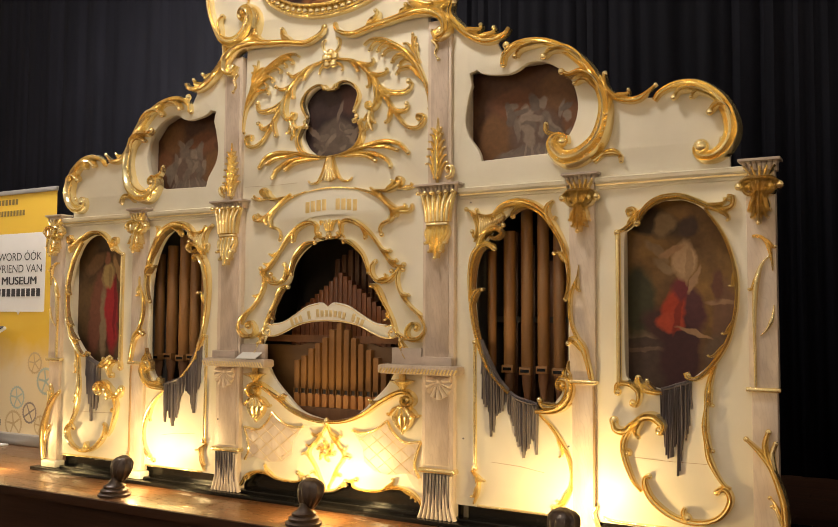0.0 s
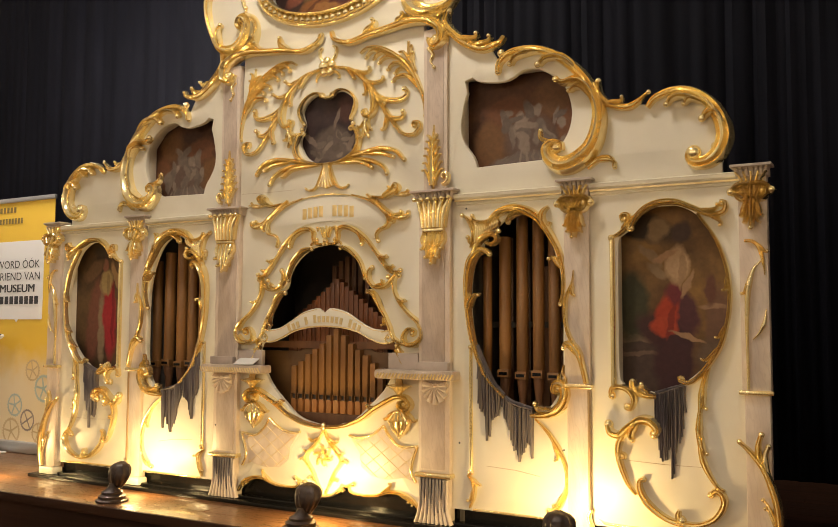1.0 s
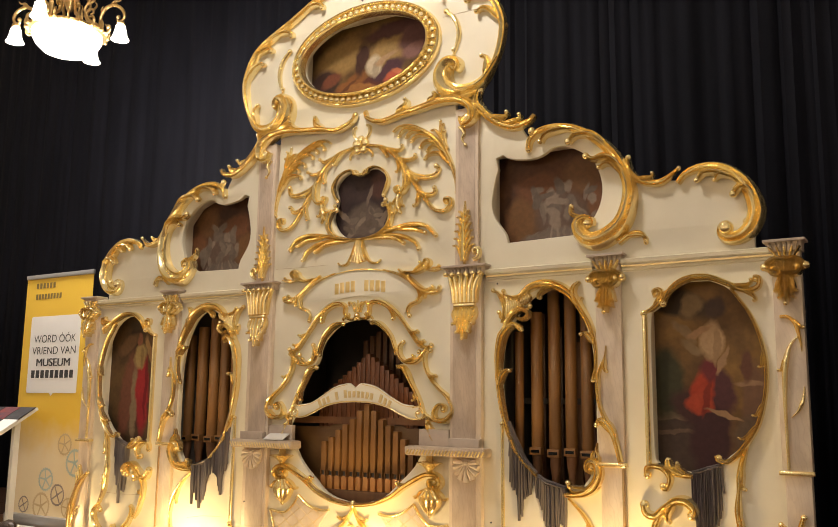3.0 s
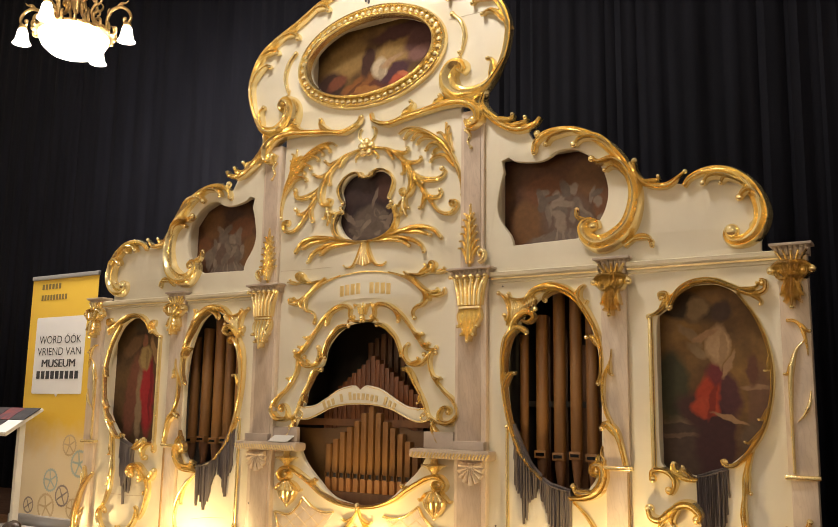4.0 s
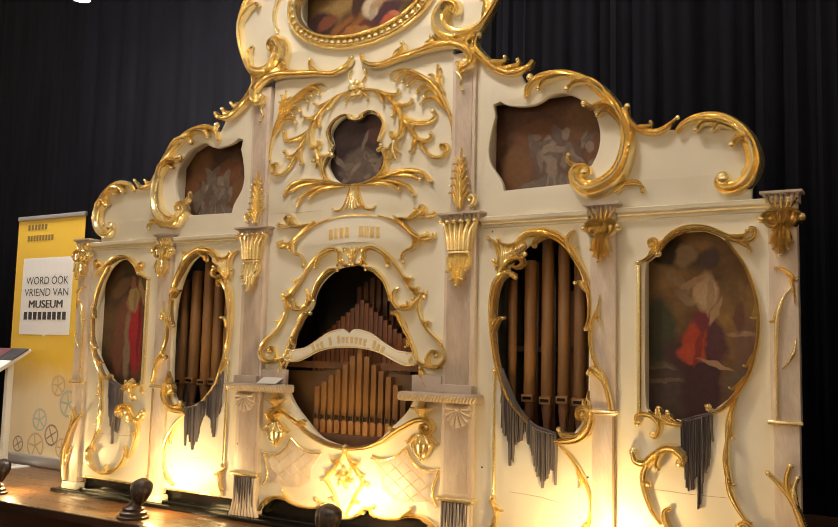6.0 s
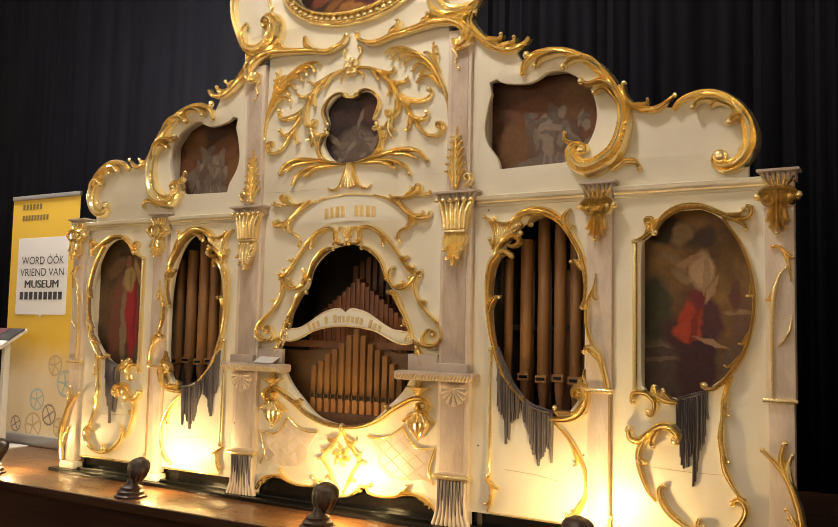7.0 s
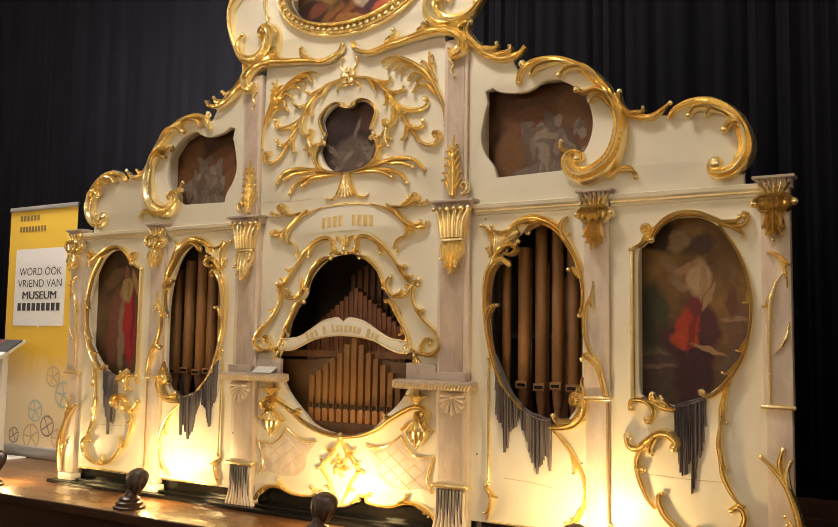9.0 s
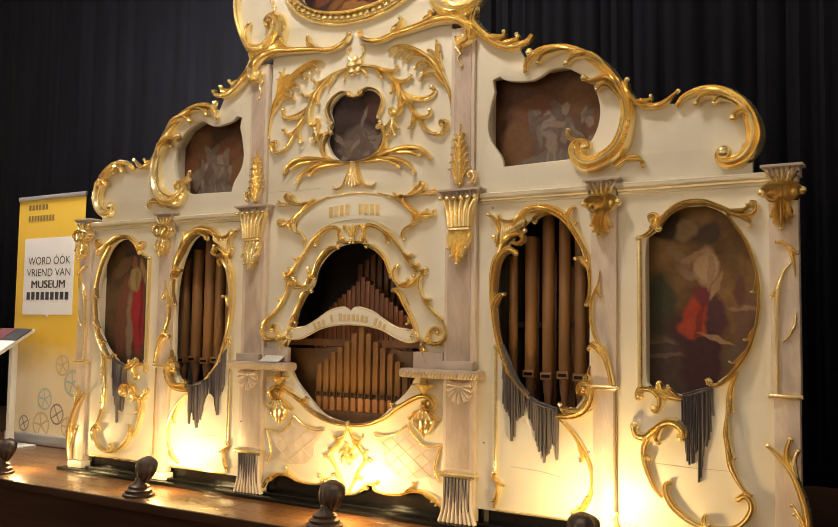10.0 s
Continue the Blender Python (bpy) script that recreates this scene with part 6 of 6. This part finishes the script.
def ring_gear(bm, x, z, r, teeth, spokes, y):
    n = teeth * 2
    outer = [((r * (1.0 if i % 2 else 1.09)) * math.cos(2 * math.pi * i / n) + x, (r * (1.0 if i % 2 else 1.09)) * math.sin(2 * math.pi * i / n) + z) for i in range(n)]
    inner = [(r * 0.86 * math.cos(2 * math.pi * i / n) + x, r * 0.86 * math.sin(2 * math.pi * i / n) + z) for i in range(n)]
    vo, vi = [bm.verts.new((a, y, b)) for a, b in outer], [bm.verts.new((a, y, b)) for a, b in inner]
    for i in range(n):
        j = (i + 1) % n
        bm.faces.new((vo[i], vo[j], vi[j], vi[i]))
    for s in range(spokes):
        a = math.pi * s / spokes * 2 + 0.5
        c, d = math.cos(a), math.sin(a)
        t = r * 0.075
        q = [(x + c * r * 0.1 - d * t, z + d * r * 0.1 + c * t), (x + c * r * 0.1 + d * t, z + d * r * 0.1 - c * t), (x + c * r * 0.84 + d * t, z + d * r * 0.84 - c * t), (x + c * r * 0.84 - d * t, z + d * r * 0.84 + c * t)]
        bm.faces.new([bm.verts.new((u, y - 0.0003, v)) for u, v in q])
    hub = [bm.verts.new((x + r * 0.17 * math.cos(2 * math.pi * i / 12), y - 0.0006, z + r * 0.17 * math.sin(2 * math.pi * i / 12))) for i in range(12)]
    bm.faces.new(hub)


def text_mesh(body, size, wide, bold=0.0):
    cu = bpy.data.curves.new("writing", "FONT")
    cu.body, cu.size, cu.align_x = body, size, "CENTER"
    ob = bpy.data.objects.new("writing", cu)
    me = bpy.data.meshes.new_from_object(ob)
    bm = bmesh.new()
    bm.from_mesh(me)
    span = max(v.co.x for v in bm.verts) - min(v.co.x for v in bm.verts)
    for v in bm.verts:
        v.co = Vector((v.co.x * wide / span, 0, v.co.y))
    if bold:
        for k in (-1, 1):
            twin = bmesh.ops.duplicate(bm, geom=[f for f in bm.faces if abs(f.calc_center_median().y) < 1e-6])["geom"]
            for v in twin:
                if isinstance(v, bmesh.types.BMVert):
                    v.co += Vector((k * bold, -0.0002 * (k + 2), 0))
    bpy.data.objects.remove(ob), bpy.data.curves.remove(cu), bpy.data.meshes.remove(me)
    return bm


def letters(bm):
    """The words of a flat text mesh taken apart: one mesh for each letter, with its accent."""
    bm.verts.index_update()
    seen, spans = set(), []
    for v in bm.verts:
        if v.index in seen:
            continue
        group, todo = [], [v]
        seen.add(v.index)
        while todo:
            q = todo.pop()
            group.append(q)
            for e in q.link_edges:
                o = e.other_vert(q)
                if o.index not in seen:
                    seen.add(o.index)
                    todo.append(o)
        spans.append([min(q.co.x for q in group), max(q.co.x for q in group), {q.index for q in group}])
    spans.sort(key=lambda a: a[0])
    merged = []
    for lo, hi, ids in spans:
        if merged and lo < merged[-1][1] - 0.002:
            merged[-1][1], merged[-1][2] = max(hi, merged[-1][1]), merged[-1][2] | ids
        else:
            merged.append([lo, hi, set(ids)])
    out = []
    for lo, hi, ids in merged:
        one = bm.copy()
        one.verts.index_update()
        bmesh.ops.delete(one, geom=[v for v in one.verts if v.index not in ids], context="VERTS")
        out.append(one)
    bm.free()
    return out


def banner(x, y, turn):
    """Roll-up banner, 0.85 by 2.0 metres."""
    b = tagged(new("roll_up_banner"), "yellow roll-up banner with a white notice and printed cogwheels", "banner")
    b.matrix_basis = pose(x, y, 0, 0, 0, turn)
    part("cassette", boxed(-0.43, 0.43, -0.05, 0.05, 0.0, 0.085, bevel=0.02), ALUMINIUM, b, "grey aluminium base")
    part("top_rail", boxed(-0.425, 0.425, -0.012, 0.012, 1.965, 2.0, bevel=0.006), ALUMINIUM, b, "grey top rail")
    part("sheet", boxed(-0.42, 0.42, -0.002, 0.002, 0.085, 1.967), SHEET, b, "yellow printed sheet, pale towards its foot", False)
    field = [(-0.31, 1.03), (-0.02, 1.03), (0.0, 1.005), (0.02, 1.03), (0.30, 1.03), (0.31, 1.04), (0.31, 1.64), (0.30, 1.65), (-0.31, 1.65), (-0.32, 1.64), (-0.32, 1.04)]
    part("notice", plate(field, (), -0.0045, 0.002, 0.0), WHITE_PRINT, b, "white notice field", False)
    for body, z, wide, bold in (("WORD \u00d3\u00d3K", 1.435, 0.53, 0.0), ("VRIEND VAN", 1.340, 0.55, 0.0), ("MUSEUM", 1.245, 0.42, 0.004)):
        for bm in letters(text_mesh(body, 0.088, wide, bold)):
            part("letter", bm, INK, b, "", False).location = (0.0, -0.0062, z)
    for k in range(9):
        part("writing_bar", boxed(-0.270 + 0.0605 * k, -0.226 + 0.0605 * k, -0.0062, -0.0052, 1.150, 1.212), INK, b, "dark bar in place of a letter", False)
    for z, count, pitch in ((1.905, 6, 0.043), (1.815, 9, 0.038)):
        for k in range(count):
            part("mark_bar", boxed(-0.29 + k * pitch, -0.29 + (k + 0.68) * pitch, -0.004, -0.003, z - 0.022, z + 0.022), INK_OLIVE, b, "small printed letter as a bar", False)
    for gx, gz, r, teeth, spokes, mat in ((-0.235, 0.155, 0.062, 20, 4, INK_GREY), (0.175, 0.25, 0.080, 26, 4, INK_GREY), (-0.015, 0.155, 0.10, 30, 5, INK_SAND), (0.02, 0.36, 0.085, 22, 5, INK_BLUE),
                                          (0.22, 0.635, 0.08, 24, 5, INK_SAND), (0.355, 0.50, 0.10, 30, 5, INK_BLUE), (0.31, 0.16, 0.075, 24, 5, INK_SAND)):
        bm = bmesh.new()
        ring_gear(bm, gx, gz, r, teeth, spokes, -0.0035)
        part("printed_cogwheel", bm, mat, b, "", False)
    return b


banner(-3.425, 0.60, 0)


def leaflet_stand(x, y):
    s = tagged(new("leaflet_stand"), "white leaflet stand with a sloping top of printed leaflets", "leaflet stand")
    s.location = (x, y, 0)
    part("foot", boxed(-0.24, 0.20, -0.14, 0.16, 0.0, 0.012, bevel=0.004), STAND_WHITE, s)
    part("post", boxed(0.075, 0.115, -0.025, 0.025, 0.012, 0.80, bevel=0.006), STAND_WHITE, s, "white square post")
    bm = boxed(-0.30, 0.28, -0.012, 0.012, -0.16, 0.20, bevel=0.004)
    tray = part("tray", bm, STAND_WHITE, s, "sloping white tray")
    tray.matrix_basis = pose(-0.13, -0.03, 0.80, -58, 0, 0)
    for i in range(3):
        for j in range(2):
            leafl = part("leaflet", boxed(-0.093, 0.093, -0.006, 0.0, -0.084, 0.084), (CANVAS_RED, INK, INK, CANVAS_RED, PAPER, INK)[2 * i + j], tray, "", False)
            leafl.location = (-0.20 + i * 0.195, -0.013 - 0.004 * j, -0.07 + 0.17 * j)
    return s


CANVAS_RED = surface("red_print", (0.25, 0.04, 0.03), (0.05, 0.05, 0.08), 14, 0.4, 0, 0)
leaflet_stand(-3.58, 0.36)

# small white card on the shelf
notice = tagged(new("notice_card"), "small white card lying tilted on the marbled shelf", "card")
notice.location = (-0.50, -0.05, 0.768)
part("card", boxed(-0.07, 0.07, -0.035, 0.035, 0, 0.004), PAPER, notice, "white card").matrix_basis = pose(0, -0.008, 0.017, 28, 0, 0)

# small nail holes in the paint
for hx, hy, hz in ((0.804, 0.0, 0.419), (1.34, 0.0, 0.422), (0.842, 0.0, 1.567), (-0.745, -0.030, 0.419)):
    hole = turned(bmesh.new(), [(0.0045, 0.0), (0.0045, 0.001)], 0, 0, 10)
    organ_part("nail_hole", hole, INK, "small dark nail hole").matrix_basis = pose(hx, hy, hz, 90, 0, 0)


def tube(bm, pts, d, radius, ends=(1.0, 1.0), steps=30, n=8):
    """A round bar along a curve of (distance, height) pairs in the upright plane that holds d; its radius swells in the middle."""
    side, prev = Vector((-d.y, d.x, 0)), None
    line = smooth_line(pts, steps)
    for k, p in enumerate(line):
        t = line[min(k + 1, steps)] - line[max(k - 1, 0)]
        t.normalize()
        f = k / steps
        r = radius * (ends[0] * (1 - f) + ends[1] * f + 0.35 * math.sin(math.pi * f))
        ring = []
        for i in range(n):
            q = 2 * math.pi * i / n
            w = p + Vector((-t.y, t.x)) * r * math.cos(q)
            ring.append(bm.verts.new(d * w.x + side * r * math.sin(q) + Vector((0, 0, w.y))))
        if prev:
            for i in range(n):
                bm.faces.new((prev[i], prev[(i + 1) % n], ring[(i + 1) % n], ring[i]))
        prev = ring
    return bm


def chandelier(place, tilt):
    c = tagged(new("chandelier"), "brass chandelier with a lit milk-glass bowl and bell shades", "chandelier", "chandeliers in the hall")
    c.matrix_basis = Matrix.Translation(place) @ pose(0, 0, 0, *tilt)
    part("bowl", turned(bmesh.new(), [(0.03, -0.232), (0.10, -0.226), (0.18, -0.196), (0.235, -0.148), (0.265, -0.09), (0.272, -0.05)], 0, 0, 32), MILK_GLASS, c, "lit milk-glass bowl")
    rim = part("rim", turned(bmesh.new(), [(0.278, -0.055), (0.300, -0.045), (0.300, -0.025), (0.275, -0.012)], 0, 0, 48, 0.02, 24), BRASS, c, "pierced brass rim")
    for k in range(20):
        a = 2 * math.pi * k / 20
        d = Vector((math.cos(a), math.sin(a), 0))
        bm = bmesh.new()
        tube(bm, [(0.296, -0.03), (0.316, -0.008), (0.312, 0.028), (0.290, 0.052)], d, 0.009, (1.2, 0.5), 8, 6)
        ball(bm, 0.309 * d.x, 0.309 * d.y, -0.036, 0.017, 0.017, 0.017, 8, 6)
        part("rim_leaf", bm, BRASS, rim)
    bm = turned(bmesh.new(), [(0.02, 0.15), (0.045, 0.22), (0.03, 0.30), (0.02, 0.36), (0.02, 7.505 - place[2])], 0, 0, 12)
    part("stem", bm, BRASS, c)
    for k in range(4):
        a = radians(90 * k + 27)
        d = Vector((math.cos(a), math.sin(a), 0))
        bm = tube(bmesh.new(), [(0.335, 0.010), (0.350, -0.020), (0.318, -0.045), (0.276, -0.01), (0.268, 0.08), (0.300, 0.160), (0.365, 0.192), (0.432, 0.165), (0.466, 0.105), (0.448, 0.055), (0.412, 0.060), (0.415, 0.092)], d, 0.0125, (0.8, 0.8), 44)
        for r, z, q in ((0.338, 0.008, 0.020), (0.416, 0.088, 0.018), (0.385, 0.215, 0.014)):
            ball(bm, d.x * r, d.y * r, z, q, q, q, 8, 6)
        tube(bm, [(0.345, 0.180), (0.375, 0.222), (0.415, 0.225), (0.435, 0.245)], d, 0.010, (1.2, 0.3), 12)
        tube(bm, [(0.290, 0.12), (0.270, 0.150), (0.282, 0.185)], d, 0.008, (1.2, 0.3), 10)
        arm = part("arm", bm, BRASS, c, "curved brass arm")
        e = d * 0.44
        part("socket", turned(bmesh.new(), [(0.012, 0.062), (0.030, 0.050), (0.034, 0.028), (0.024, 0.020)], e.x, e.y, 14), BRASS, arm)
        part("bell_shade", turned(bmesh.new(), [(0.022, 0.03), (0.040, 0.005), (0.048, -0.045), (0.058, -0.085), (0.072, -0.105)], e.x, e.y, 18), MILK_GLASS, arm, "lit glass bell shade")
        for turn, reach in ((0, 1.0), (45, 0.86)):
            a = radians(90 * k + 27 + turn)
            d = Vector((math.cos(a), math.sin(a), 0))
            bm = tube(bmesh.new(), [(0.285 * reach, -0.02), (0.235, 0.03), (0.165, 0.075), (0.150, 0.130), (0.190, 0.165), (0.205, 0.130), (0.180, 0.120)], d, 0.012, (1.0, 0.6), 26)
            tube(bm, [(0.165, 0.085), (0.130, 0.16), (0.165, 0.24), (0.125, 0.31), (0.055, 0.33), (0.050, 0.29), (0.080, 0.285)], d, 0.012, (0.8, 0.6), 26)
            tube(bm, [(0.150, 0.20), (0.200, 0.235), (0.215, 0.275), (0.195, 0.295)], d, 0.009, (1.0, 0.4), 12)
            part("bracket", bm, BRASS, c, "scrolled brass bracket")
    return c


chandelier(CHANDELIER, (0, 0, 0))
# unseen chandeliers, added as fittings for the fill lamps
for hx, hy, hz, watts, tint in FILL_LAMPS:
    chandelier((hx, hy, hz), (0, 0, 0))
